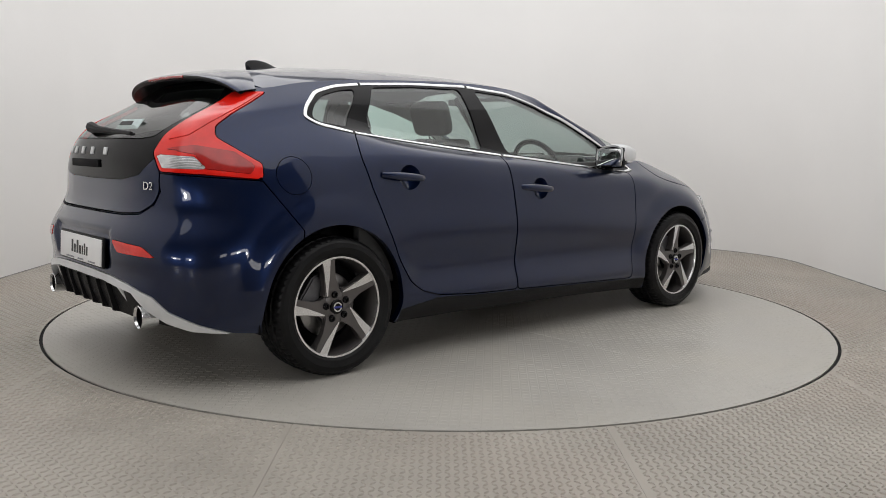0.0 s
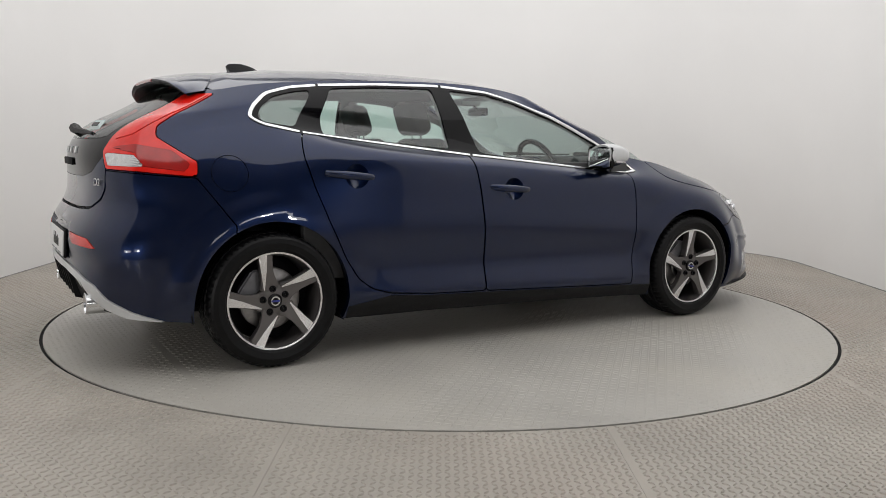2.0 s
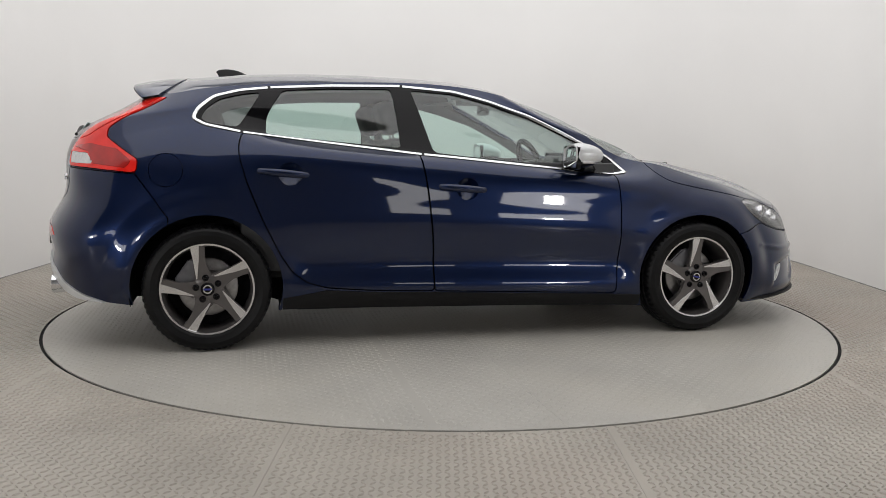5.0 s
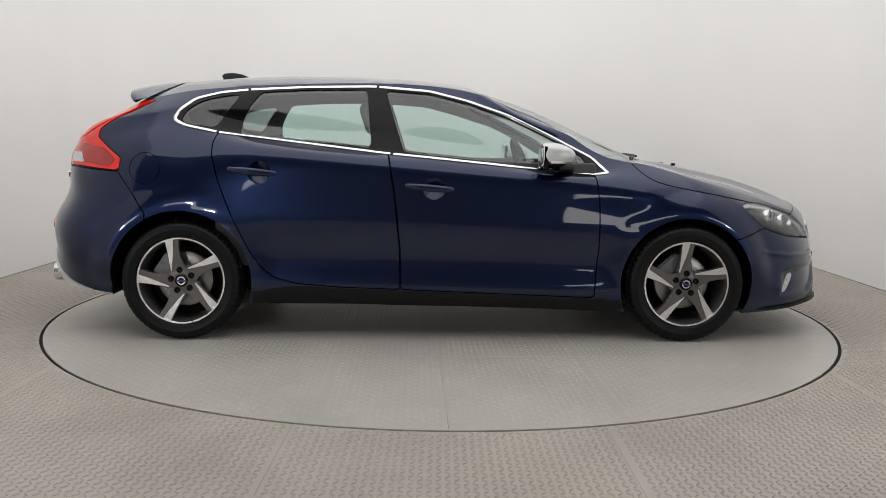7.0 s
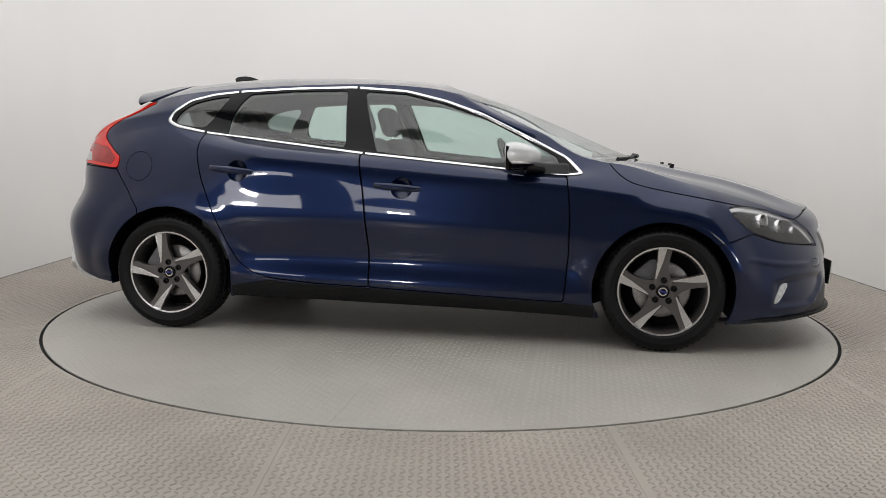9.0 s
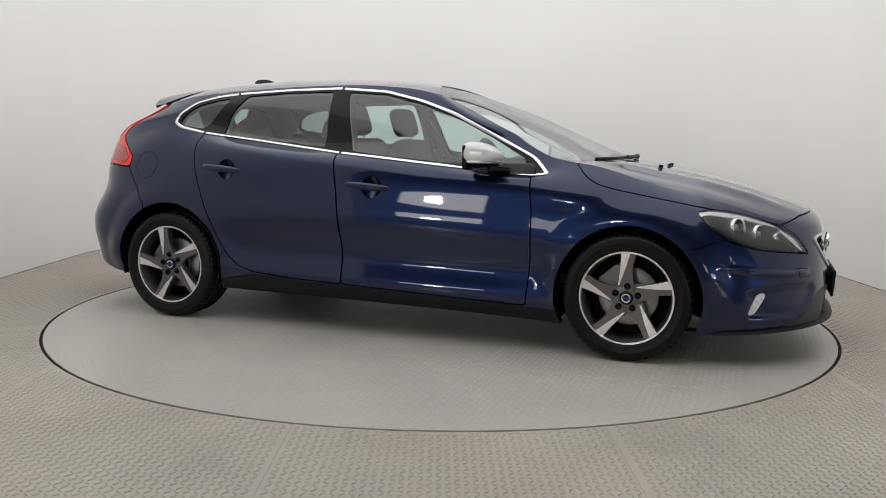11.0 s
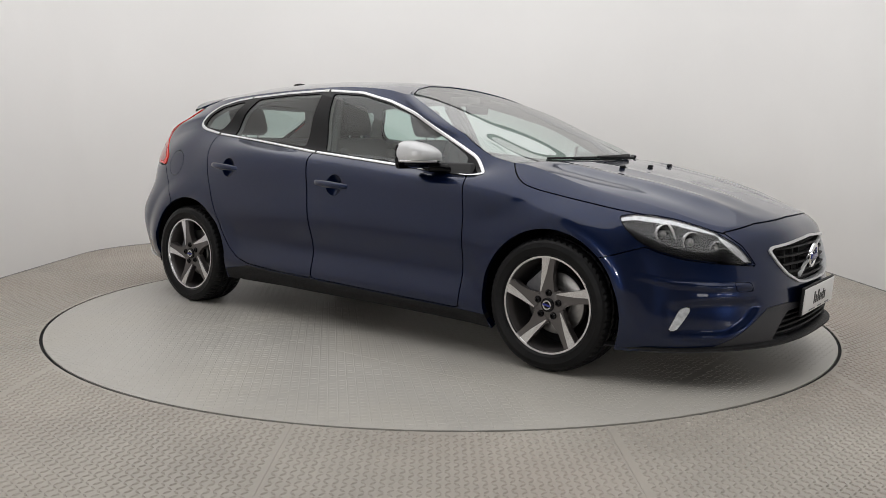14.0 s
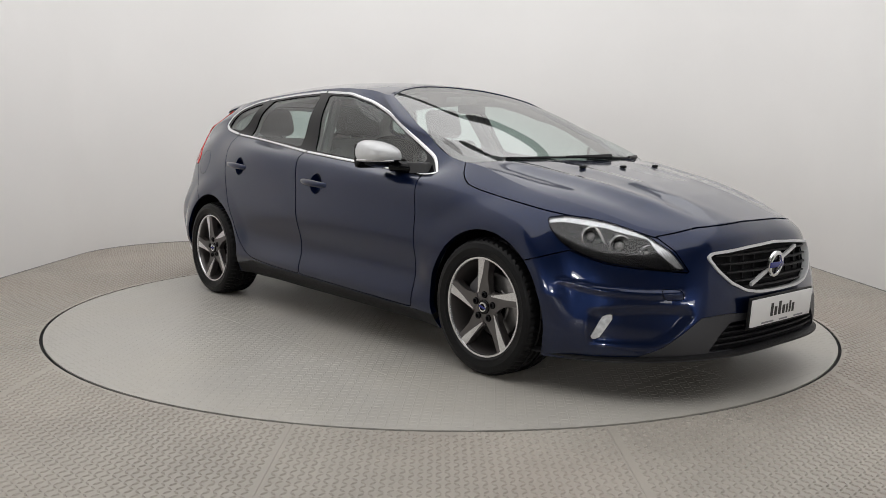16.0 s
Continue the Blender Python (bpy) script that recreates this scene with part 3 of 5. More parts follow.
# added dark shell just under the panels: its black stands for shade in joints and arches
def under_shell():
    ms = []
    for m in (lower, upper, roof, hood):
        g = np.full(len(m[0]), -1.0)
        V, F = m
        for cx, cz, r in ARCH:
            g = np.maximum(g, np.where(V[:, 1] > .45, r + 0.012 - np.hypot(V[:, 0] - cx, V[:, 2] - cz), -1))
        # window openings stay free
        s = inside(DLO, flat(V, SX))
        g = np.maximum(g, np.where(V[:, 1] > .45, -s - 0.01, -1))
        ws = np.where(V[:, 0] > -.2, inside(SCREEN, V[:, [0, 1]]), 1)
        if m is upper:
            g = np.maximum(g, -ws)
        if m is upper:
            g = np.maximum(g, np.where(V[:, 0] < -1.5, -inside(REARGLASS, flat(V, REX)), -1))
        ms.append(clip(V, F, g))
    m = joined(*some(ms))
    V, F = joined(m, mirror(m))
    V = V - vertex_normals(V, F) * 0.030
    link_mesh("inner_shell", V, F, SEAM, car, "black inner sheet standing for shade in the panel joints")


# side glass outline, outer edge of the bright trim
DLO = rounded(outline(SX, [(-1.452, 1.138), (-1.425, 1.195), (-1.345, 1.262), (-1.215, 1.297), (-1.06, 1.315), (-.75, 1.333), (-.40, 1.340), (-.10, 1.318), (.11, 1.268), (.32, 1.195), (.565, 1.077), (.773, .973), (.862, .885), (.77, .874), (.32, .912), (-.10, .951), (-.32, .970), (-1.20, 1.068), (-1.39, 1.103)]), 0.03)
SCREEN = rounded([(.212, -.556), (.140, -.42), (.082, -.25), (.050, 0), (.082, .25), (.140, .42), (.212, .556), (.58, .672), (.975, .722), (1.10, .55), (1.16, .34), (1.20, 0), (1.16, -.34), (1.10, -.55), (.975, -.722), (.58, -.672)], 0.02)
REARGLASS = outline(REX, [(-2.06, -.2, 1.035), (-2.02, .38, 1.035), (-1.99, .44, 1.045), (-1.90, .462, 1.105), (-1.72, .462, 1.21), (-1.66, .40, 1.29), (-1.66, -.2, 1.30)])
under_shell()

upper_l, lower_l, roof_l, hood_l = [upper], [lower], [roof], [hood]

# wheel arches
def cut_arches(meshes):
    out = []
    for V, F in meshes:
        g = np.full(len(V), -1.0)
        for cx, cz, r in ARCH:
            g = np.maximum(g, np.where(V[:, 1] > .45, r - np.hypot(V[:, 0] - cx, V[:, 2] - cz), -1))
        out.append(clip(V, F, g))
    return out


lower_l = cut_arches(lower_l)

# side windows: bright frame, black surround, three panes
dlo, rest = take(upper_l + lower_l, SX, DLO, 0.0, on_side)
upper_l, lower_l = rest[:1], rest[1:]


def inset(poly, d):
    """The outline moved inwards by d."""
    P = [Vector(q) for q in poly]
    area = sum(P[i - 1].cross(P[i]) for i in range(len(P)))
    s = 1 if area > 0 else -1
    out = []
    for i, q in enumerate(P):
        e = (P[(i + 1) % len(P)] - P[i - 1]).normalized()
        out.append(tuple(q + Vector((-e.y, e.x)) * d * s))
    return out


inner = dlo


def side_point(x, z):
    """Place and outward normal of the body side at (x, z)."""
    V, N = SIDE_V, SIDE_N
    d = (V[:, 0] - x) ** 2 + (V[:, 2] - z) ** 2
    k = np.argpartition(d, 6)[:6]
    w = 1 / (d[k] + 1e-6)
    w /= w.sum()
    n = (N[k] * w[:, None]).sum(0)
    # carried along the tangent plane to the exact spot
    y = (w * (V[k, 1] - (N[k, 0] * (x - V[k, 0]) + N[k, 2] * (z - V[k, 2])) / np.maximum(N[k, 1], .3))).sum()
    return np.array((x, y, z)), n / np.linalg.norm(n)


SIDE_V, SIDE_N = [], []
for m in (upper, lower):
    N = vertex_normals(*m)
    if N[m[0][:, 1] > .5][:, 1].mean() < 0:
        N = -N
    ok = (m[0][:, 1] > .45) & (N[:, 1] > .2)
    SIDE_V.append(m[0][ok])
    SIDE_N.append(N[ok])
SIDE_V, SIDE_N = np.vstack(SIDE_V), np.vstack(SIDE_N)


def trim_bar(path, wide, proud, s):
    """A half-round bright bar along an outline on the body side."""
    got = [side_point(x, z) for x, z in path]
    P, N = np.array([g[0] for g in got]), np.array([g[1] for g in got])
    for _ in range(3):
        P[1:-1, 1] = (P[:-2, 1] + 2 * P[1:-1, 1] + P[2:, 1]) / 4
        N[1:-1] = (N[:-2] + 2 * N[1:-1] + N[2:]) / 4
    T = np.gradient(P, axis=0)
    W = np.cross(T, N)
    W /= np.linalg.norm(W, axis=1, keepdims=True)
    rows = np.stack([P + W * (wide * a) + N * (proud * b) for a, b in ((-.5, -1), (-.5, .55), (-.28, .95), (.28, .95), (.5, .55), (.5, -1))], 1)
    rows[:, :, 1] *= s
    bm = bmesh.new()
    rings = [[bm.verts.new(q) for q in r] for r in rows]
    for A, B in zip(rings, rings[1:]):
        for k in range(6):
            bm.faces.new((A[k], A[(k + 1) % 6], B[(k + 1) % 6], B[k]))
    bm.faces.new(rings[0])
    bm.faces.new(rings[-1][::-1])
    part("window_trim", bm, CHROME, car, "bright chrome window trim")


def resampled(poly, step=.014):
    out = []
    for a, b in zip(poly, poly[1:] + poly[:1]):
        a, b = np.array(a), np.array(b)
        n = max(1, int(np.linalg.norm(b - a) / step))
        out += [tuple(a + (b - a) * k / n) for k in range(n)]
    return out


ring = resampled(inset(DLO, 0.008))
which = []
for x, z in ring:
    top_end = x + (1.30 - z) * .62
    mid_end = x + (1.30 - z) * -.22
    which.append(0 if top_end < -1.075 else (1 if mid_end < -.37 else 2))
start = next(i for i in range(len(ring)) if which[i] != which[i - 1])
run = [start]
for i in range(start + 1, start + len(ring) + 1):
    k = i % len(ring)
    if i == start + len(ring) or which[k] != which[run[-1]]:
        if len(run) > 3:
            for s in (1, -1):
                trim_bar([ring[q] for q in run], .017, .0055, s)
        run = []
    run.append(k)
PANE_Q = rounded(outline(SX, [(-1.405, 1.142), (-1.375, 1.195), (-1.31, 1.243), (-1.20, 1.270), (-1.105, 1.282), (-1.225, 1.10), (-1.375, 1.120)]), 0.03)
PANE_R = rounded(outline(SX, [(-1.09, 1.066), (-1.085, 1.15), (-1.05, 1.22), (-1.00, 1.295), (-.75, 1.311), (-.435, 1.316), (-.405, 1.005), (-1.05, 1.063)]), 0.025)
PANE_F = rounded(outline(SX, [(-.335, 1.312), (-.10, 1.296), (.11, 1.246), (.32, 1.172), (.565, 1.055), (.72, .972), (.735, .897), (.32, .932), (-.10, .971), (-.235, .986)]), 0.025)
panes = []
for poly in (PANE_Q, PANE_R, PANE_F):
    pane, inner = take(inner, SX, poly, 0.0, on_side)
    panes.append(pane)
side_parts("window_surround", inner, GLOSSBLACK, "gloss black window surround and pillar", 0.012, 0.001)
for pane, nm in zip(panes, ("quarter_window", "rear_side_window", "front_side_window")):
    side_parts(nm, pane, QUARTERGLASS if nm == "quarter_window" else GLASS, "green-tinted side window glass", 0.004, -0.004)

# doors
DOOR_R = rounded(outline(SX, [(-1.205, 1.075), (-1.222, 1.02), (-1.222, .96), (-1.186, .829), (-1.117, .656), (-1.033, .48), (-.97, .385), (-.90, .333), (-.80, .304), (-.567, .285), (-.249, .275), (-.253, .489), (-.284, .782), (-.318, .985)]), 0.02)
DOOR_F = rounded(outline(SX, [(-.316, .985), (-.281, .782), (-.250, .489), (-.246, .275), (.772, .236), (.792, .498), (.791, .706), (.772, .878), (.32, .92)]), 0.02)
ms = upper_l + lower_l
for poly, nm in ((DOOR_R, "rear_door"), (DOOR_F, "front_door")):
    d, ms = take(ms, SX, poly, 0.0032, on_side)
    cx, cz = (-.975, .874) if nm == "rear_door" else (-.075, .802)
    ring = [(cx + .060 * math.cos(a * math.pi / 18), cz + .058 * math.sin(a * math.pi / 18)) for a in range(36)]
    bowl, d = take(d, SX, ring, 0.0, on_side)
    side_parts(nm, d, PAINT)
    sunk = []
    for V, F in some(bowl):
        r2 = ((V[:, 0] - cx) ** 2 + (V[:, 2] - cz) ** 2) / .06**2
        sunk.append((V - np.array([0, 1, 0]) * (.032 * np.clip(1 - r2, 0, 1) + .0005)[:, None], F))
    side_parts("handle_recess", sunk, PAINT, depth=0.0)
fuel = [(-1.566 + .08 * math.cos(a * math.pi / 16), .888 + .08 * math.sin(a * math.pi / 16)) for a in range(32)]
d, ms = take(ms, SX, fuel, 0.0015, on_side)
m = joined(*some(d))
link_mesh("fuel_flap", *rimmed(mirror(m)), PAINT, car)
link_mesh("fuel_flap", *rimmed(m), PAINT, car)
upper_l, lower_l = ms[:1], ms[1:]

# black lower sill
SILL = outline(SX, [(-1.02, .10), (-1.02, .252), (-.90, .272), (-.80, .291), (-.567, .276), (-.249, .267), (.772, .228), (.93, .220), (.93, .10)])
d, lower_l = take(lower_l, SX, SILL, 0.001, on_side)
side_parts("sill_trim", d, PLASTIC, "black lower sill", 0.03)

# lamps, front and rear
HEADLAMP = rounded(outline(FRX, [(1.57, .79, .732), (1.625, .745, .741), (1.70, .70, .735), (1.78, .645, .718), (1.86, .60, .692), (1.925, .57, .664), (1.995, .525, .610), (2.045, .500, .538), (1.99, .59, .541), (1.926, .656, .552), (1.84, .73, .565), (1.757, .78, .590), (1.70, .80, .612), (1.654, .808, .640), (1.60, .81, .69)]), 0.015)
head, ms = take(lower_l + hood_l, FRX, HEADLAMP, 0.002, at_front)
lower_l, hood_l = ms[:1], ms[1:]
TAILLAMP = rounded(outline(REX, [(-2.022, .488, .980), (-2.016, .544, .900), (-1.92, .69, .893), (-1.70, .800, .872), (-1.69, .775, .938), (-1.865, .69, 1.045), (-1.845, .655, 1.09), (-1.73, .628, 1.155), (-1.56, .58, 1.245), (-1.677, .505, 1.245), (-1.845, .50, 1.140), (-1.965, .488, 1.052)]), 0.012)
tail, ms = take(lower_l + upper_l, REX, TAILLAMP, 0.002, at_tail)
lower_l, upper_l = ms[:1], ms[1:]

# rear screen and tailgate
glass, upper_l = take(upper_l, REX, REARGLASS, 0.002, at_tail)
whole_part("rear_screen", glass, DARKGLASS, "dark tinted rear screen", 0.004)
GATE = rounded(outline(REX, [(-2.17, -.3, .724), (-2.12, .35, .723), (-2.085, .47, .730), (-2.055, .535, .77), (-2.04, .558, .82), (-2.03, .55, .87), (-2.02, .545, .895), (-2.022, .485, .98), (-1.965, .485, 1.052), (-1.845, .497, 1.14), (-1.677, .500, 1.25), (-1.65, .49, 1.28), (-1.6, .4, 1.33), (-1.6, -.3, 1.34)]), 0.012)
gate, ms = take(lower_l + upper_l, REX, GATE, 0.003, at_tail)
lower_l, upper_l = ms[:1], ms[1:]
BLACKGATE = outline(REX, [(-2.10, -.3, .855), (-2.07, .30, .862), (-2.04, .42, .885), (-2.02, .50, .955), (-1.98, .51, 1.01), (-1.88, .51, 1.10), (-1.64, .50, 1.30), (-1.6, -.3, 1.35)])
panel, gate = take(gate, REX, BLACKGATE, 0.001, at_tail)
tailgate = whole_part("tailgate", gate, PAINT)
whole_part("tailgate_panel", panel, GLOSSBLACK, "gloss black tailgate panel below the screen", parent=car)

# bumpers
REARB = outline(REX, [(-2.2, -.3, .10), (-1.57, .865, .10), (-1.55, .865, .66), (-1.705, .80, .868), (-1.92, .69, .885), (-2.04, .545, .895), (-2.035, .562, .82), (-2.055, .538, .765), (-2.085, .472, .724), (-2.12, .35, .717), (-2.17, -.3, .718)])
rear_b, ms = take(lower_l, REX, REARB, 0.0025, at_tail)
lower_l = ms
NOSE = outline(FRX, [(2.25, -.3, .05), (1.42, .84, .05), (1.42, .86, .30), (1.50, .855, .548), (1.585, .84, .572), (1.70, .80, .606), (1.757, .78, .584), (1.84, .73, .559), (1.926, .656, .546), (2.05, .49, .530), (2.0, .515, .612), (1.935, .55, .668), (2.012, .39, .702), (2.085, .145, .721), (2.09, -.3, .721)])
nose_b, ms = take(lower_l + hood_l, FRX, NOSE, 0.0025, at_front)
lower_l, hood_l = ms[:1], ms[1:]

# hood lid: the top patch and the fender shoulder above the shut line
LID = rounded(outline(SX, [(.90, 1.2), (.955, .99), (.985, .94), (1.03, .89), (1.09, .850), (1.17, .828), (1.30, .803), (1.45, .777), (1.60, .747), (1.75, .722), (1.86, .69), (1.95, .66), (2.3, .62), (2.3, 1.3), (1.3, 1.3)]), 0.06)
lid, ms = take(lower_l, SX, LID, 0.0025, lambda V: V[:, 0] > .90)
lower_l = ms
whole_part("hood", lid + hood_l, PAINT)

# windscreen, roof
ws, keep = [], []
for V, F in upper_l:
    g = np.where(V[:, 0] > -.2, inside(SCREEN, V[:, [0, 1]]), 1)
    ws.append(clip(V, F, g + .003))
    keep.append(clip(V, F, -g))
upper_l = keep
whole_part("windscreen", ws, SCREENGLASS, "clear curved windscreen", 0.005, -0.004)
roof_end = lambda V: -1.478 - 1.15 * np.clip((1.372 - V[:, 2]), 0, .11) - V[:, 0]
roof_l = [clip(*m, roof_end(m[0]) + .001) for m in roof_l]
whole_part("roof", roof_l, PAINT)
side_parts("body_side", upper_l + lower_l, PAINT, depth=0.03)


# ---- front bumper ----
def smooth01(k):
    k = np.clip(k, 0, 1)
    return k * k * (3 - 2 * k)


def pushed(meshes, view, poly, depth, soft):
    """Sinks the surface within an outline, with a soft edge."""
    out = []
    for V, F in meshes:
        if len(F):
            N = vertex_normals(V, F)
            g = inside(poly, flat(V, view))
            out.append((V - N * (depth * smooth01(-g / soft))[:, None], F))
    return out


def flat_yz(m):
    return m[0][:, [1, 2]]


def take_yz(meshes, poly, gap=0.0, front=True):
    pieces, rest = [], []
    for m in some(meshes):
        g = inside(poly, flat_yz(m))
        ok = m[0][:, 0] > 1.9 if front else m[0][:, 0] < -1.9
        g = np.where(ok, g, np.maximum(np.abs(g), 0.05))
        pieces.append(clip(*m, g + gap))
        rest.append(clip(*m, gap - g))
    return pieces, rest


def both(half):
    """A closed outline from its half with y from 0 outwards and back to 0."""
    return half + [(-y, z) for y, z in half[::-1] if y > 1e-6]


GRILLE = rounded(both([(0, .637), (.2, .628), (.405, .608), (.428, .588), (.392, .53), (.335, .480), (.25, .443), (.16, .430), (0, .427)]), 0.02)
INTAKE = rounded(both([(0, .325), (.34, .325), (.395, .282), (.455, .212), (0, .208)]), 0.012)
LIP = outline(FRX, [(1.70, .83, .155), (1.804, .792, .163), (1.96, .685, .190), (2.035, .622, .236), (2.075, .567, .285), (2.112, .478, .353), (2.154, .353, .362), (2.18, .2, .352), (2.19, -.3, .35), (2.19, -.3, .02), (1.70, .83, .02)])
FOG = rounded(outline(FRX, [(1.814, .80, .257), (1.858, .775, .352), (1.892, .753, .366), (1.898, .754, .344), (1.85, .783, .257)]), 0.006)
POCKET = outline(FRX, [(1.80, .80, .375), (1.90, .74, .400), (1.99, .65, .408), (2.085, .53, .405), (2.10, .50, .36), (2.06, .57, .28), (2.01, .64, .232), (1.80, .80, .225)])
BROW = outline(FRX, [(1.66, .83, .47), (1.84, .77, .435), (1.99, .655, .424), (2.08, .53, .430), (2.06, .53, .475), (1.98, .64, .468), (1.84, .76, .475), (1.66, .83, .50)])
nose_b = pushed(nose_b, FRX, POCKET, 0.016, 0.035)
nose_b = pushed(nose_b, FRX, BROW, -0.010, 0.025)
grille, nose_b = take_yz(nose_b, GRILLE)
intake, nose_b = take_yz(nose_b, INTAKE, 0.001)
fog, nose_b = take(nose_b, FRX, FOG, 0.001, at_front)
lip, nose_b = take(nose_b, FRX, LIP, 0.001, at_front)
COVER = rounded(outline(FRX, [(2.012, .612, .468), (2.062, .548, .466), (2.075, .535, .428), (2.025, .602, .425)]), .008)
cover, nose_b = take(nose_b, FRX, COVER, 0.0013, at_front)
side_parts("washer_cover", cover, PAINT, "small square headlamp washer cover")
front_bumper = whole_part("front_bumper", nose_b, PAINT, depth=0.02)
whole_part("bumper_lip", lip, GREYPLASTIC, "dark grey plastic bumper lip", depth=0.03)
side_parts("daytime_lamp", fog, DRL, "slim clear daytime running lamp", 0.02, 0.003)

# splitter blade under the lip
ts_ = chord([LA])
blade = along(LA, ts_, np.linspace(ts_[11] + .18, ts_[-1], 60))
d = np.gradient(blade[:, :2], axis=0)
nrm = np.stack([d[:, 1], -d[:, 0]], 1)
nrm /= np.linalg.norm(nrm, axis=1, keepdims=True)
if nrm[-1, 0] < 0:
    nrm = -nrm
bm = bmesh.new()
half = [np.column_stack([blade[:, :2] + nrm * o, blade[:, 2] + dz]) for o, dz in ((-.03, .028), (.004, .030), (.022, .020), (.022, .012), (-.03, .008))]
for sgn in (1, -1):
    rings = [[bm.verts.new((q[i][0], q[i][1] * sgn, q[i][2])) for q in half] for i in range(len(blade))]
    for A, B in zip(rings, rings[1:]):
        for k in range(5):
            bm.faces.new((A[k], A[(k + 1) % 5], B[(k + 1) % 5], B[k]))
    bm.faces.new(rings[0])
part("splitter", bm, PLASTIC, car, "black plastic front splitter")

# grille: dark recess, bright frame, slats
mid, band = take_yz(grille, inset(GRILLE, 0.011))
frame_ob = whole_part("grille_frame", band, SILVER, "satin silver grille surround", 0.03, 0.008)
back = [(V - np.array([.045, 0, 0]), F) for V, F in some(mid)]
whole_part("grille_backing", back, SEAM, "black grille backing", 0.0)
back = [(V - np.array([.03, 0, 0]), F) for V, F in some(intake)]
whole_part("intake_backing", back, SEAM, "black lower intake backing", 0.0)


def nose_x(y, z):
    """How far forward the nose reaches at that height."""
    V = lower[0]
    V = V[V[:, 0] > 1.9]
    k = np.argsort((V[:, 1] - abs(y)) ** 2 + (V[:, 2] - z) ** 2)[:4]
    return float(V[k, 0].mean())


def slat(name, z, half_w, thick, deep, mat, label="", rise=0.0, parent=None):
    bm = bmesh.new()
    n = 18
    rows = []
    for i in range(n + 1):
        y = -half_w + 2 * half_w * i / n
        x = nose_x(y, z) - 0.008
        zz = z + rise * (1 - abs(y) / half_w)
        rows.append([bm.verts.new(q) for q in ((x - deep, y, zz - thick / 2), (x, y, zz - thick / 2), (x + .003, y, zz), (x, y, zz + thick / 2), (x - deep, y, zz + thick / 2))])
    for A, B in zip(rows, rows[1:]):
        for k in range(5):
            bm.faces.new((A[k], A[(k + 1) % 5], B[(k + 1) % 5], B[k]))
    bm.faces.new(rows[0])
    bm.faces.new(rows[-1][::-1])
    return part(name, bm, mat, parent or car, label)


for z, w in ((.592, .375), (.557, .36), (.522, .335), (.487, .295), (.458, .24)):
    slat("grille_slat", z, w, 0.009, 0.03, PLASTIC)
for z, w in ((.235, .43), (.258, .41), (.281, .385), (.304, .36)):
    slat("intake_slat", z, w, 0.008, 0.03, PLASTIC)
for y in (-.30, -.22, -.14, .14, .22, .30):
    bm = bmesh.new()
    box(bm, nose_x(y, .53) - .03, y, .53, .02, .006, .13)
    part("grille_bar", bm, PLASTIC, car, smooth=False)
bm = bmesh.new()
c0, c1 = Vector((nose_x(.19, .475) + .004, -.205, .468)), Vector((nose_x(.19, .60) + .004, .205, .602))
side_v = Vector((0, -.134, .41)).normalized() * .007
A = [bm.verts.new(q) for q in (c0 - side_v, c0 + side_v, c1 + side_v, c1 - side_v)]
B = [bm.verts.new(v.co - Vector((.012, 0, 0))) for v in A]
bm.faces.new(A)
bm.faces.new(B[::-1])
for k in range(4):
    bm.faces.new((A[k], B[k], B[(k + 1) % 4], A[(k + 1) % 4]))
part("grille_strip", bm, SILVER, car, "slanting satin grille strip", smooth=False)


def round_badge(name, at, radius, m, parent):
    """Ring badge with a blue bar across, built facing -y."""
    bm = bmesh.new()
    lathe(bm, [(radius, .006), (radius, -.004), (radius * .93, -.009), (radius * .74, -.009), (radius * .68, -.004), (radius * .68, .006)], 40)
    ring = part(name, bm, CHROME, parent, "round chrome badge ring with blue bar", m=Matrix.Translation(at) @ m)
    bm = bmesh.new()
    box(bm, 0, -.008, 0, radius * 1.9, .008, radius * .42, .002)
    part("badge_bar", bm, BLUE, ring, "blue badge bar", m=Matrix.Translation(at) @ m)
    bm = bmesh.new()
    lathe(bm, [(radius * .70, .004), (.001, .004)], 24)
    part("badge_core", bm, GLOSSBLACK, ring, m=Matrix.Translation(at) @ m)
    return ring


round_badge("grille_badge", (nose_x(0, .54) + .012, -.022, .540), .058, pose(0, 0, 0, 0, 0, 90) @ pose(0, 0, 0, 8, 0, 0), car)


def number_plate(name, at, turn, w=.52, h=.115, bar_gap=0.0):
    """White plate built facing -y; its lettering is plain bars."""
    m = Matrix.Translation(at) @ turn
    bm = bmesh.new()
    box(bm, 0, .006, 0, w + .016, .012, h + .016, .004)
    holder = part(name, bm, PLASTIC, car, "white plate in a black holder", m=m)
    bm = bmesh.new()
    box(bm, 0, -.003, 0, w, .006, h, .0015)
    part("plate_face", bm, WHITE, holder, "white plate face", m=m)
    x = -.105
    for bw, bh in ((.024, .056), (.026, .038), (.026, .058), (.026, .038), (.018, .038), (.018, .050), (.022, .038)):
        bm = bmesh.new()
        box(bm, x + bw / 2, -.0065, -.026 + bh / 2, bw * .8, .002, bh)
        part("plate_bar", bm, INK, holder, smooth=False, m=m)
        x += bw + .008
    for x0, w0 in ((-.17, .10), (-.02, .07), (.11, .08)):
        bm = bmesh.new()
        box(bm, x0 + w0 / 2, -.0065, -h / 2 + .009, w0, .002, .007)
        part("plate_bar", bm, GREYINK, holder, smooth=False, m=m)
    return holder


number_plate("front_plate", (2.218, -.012, .357), pose(0, 0, 0, 0, 0, 90) @ pose(0, 0, 0, 4, 0, 0))

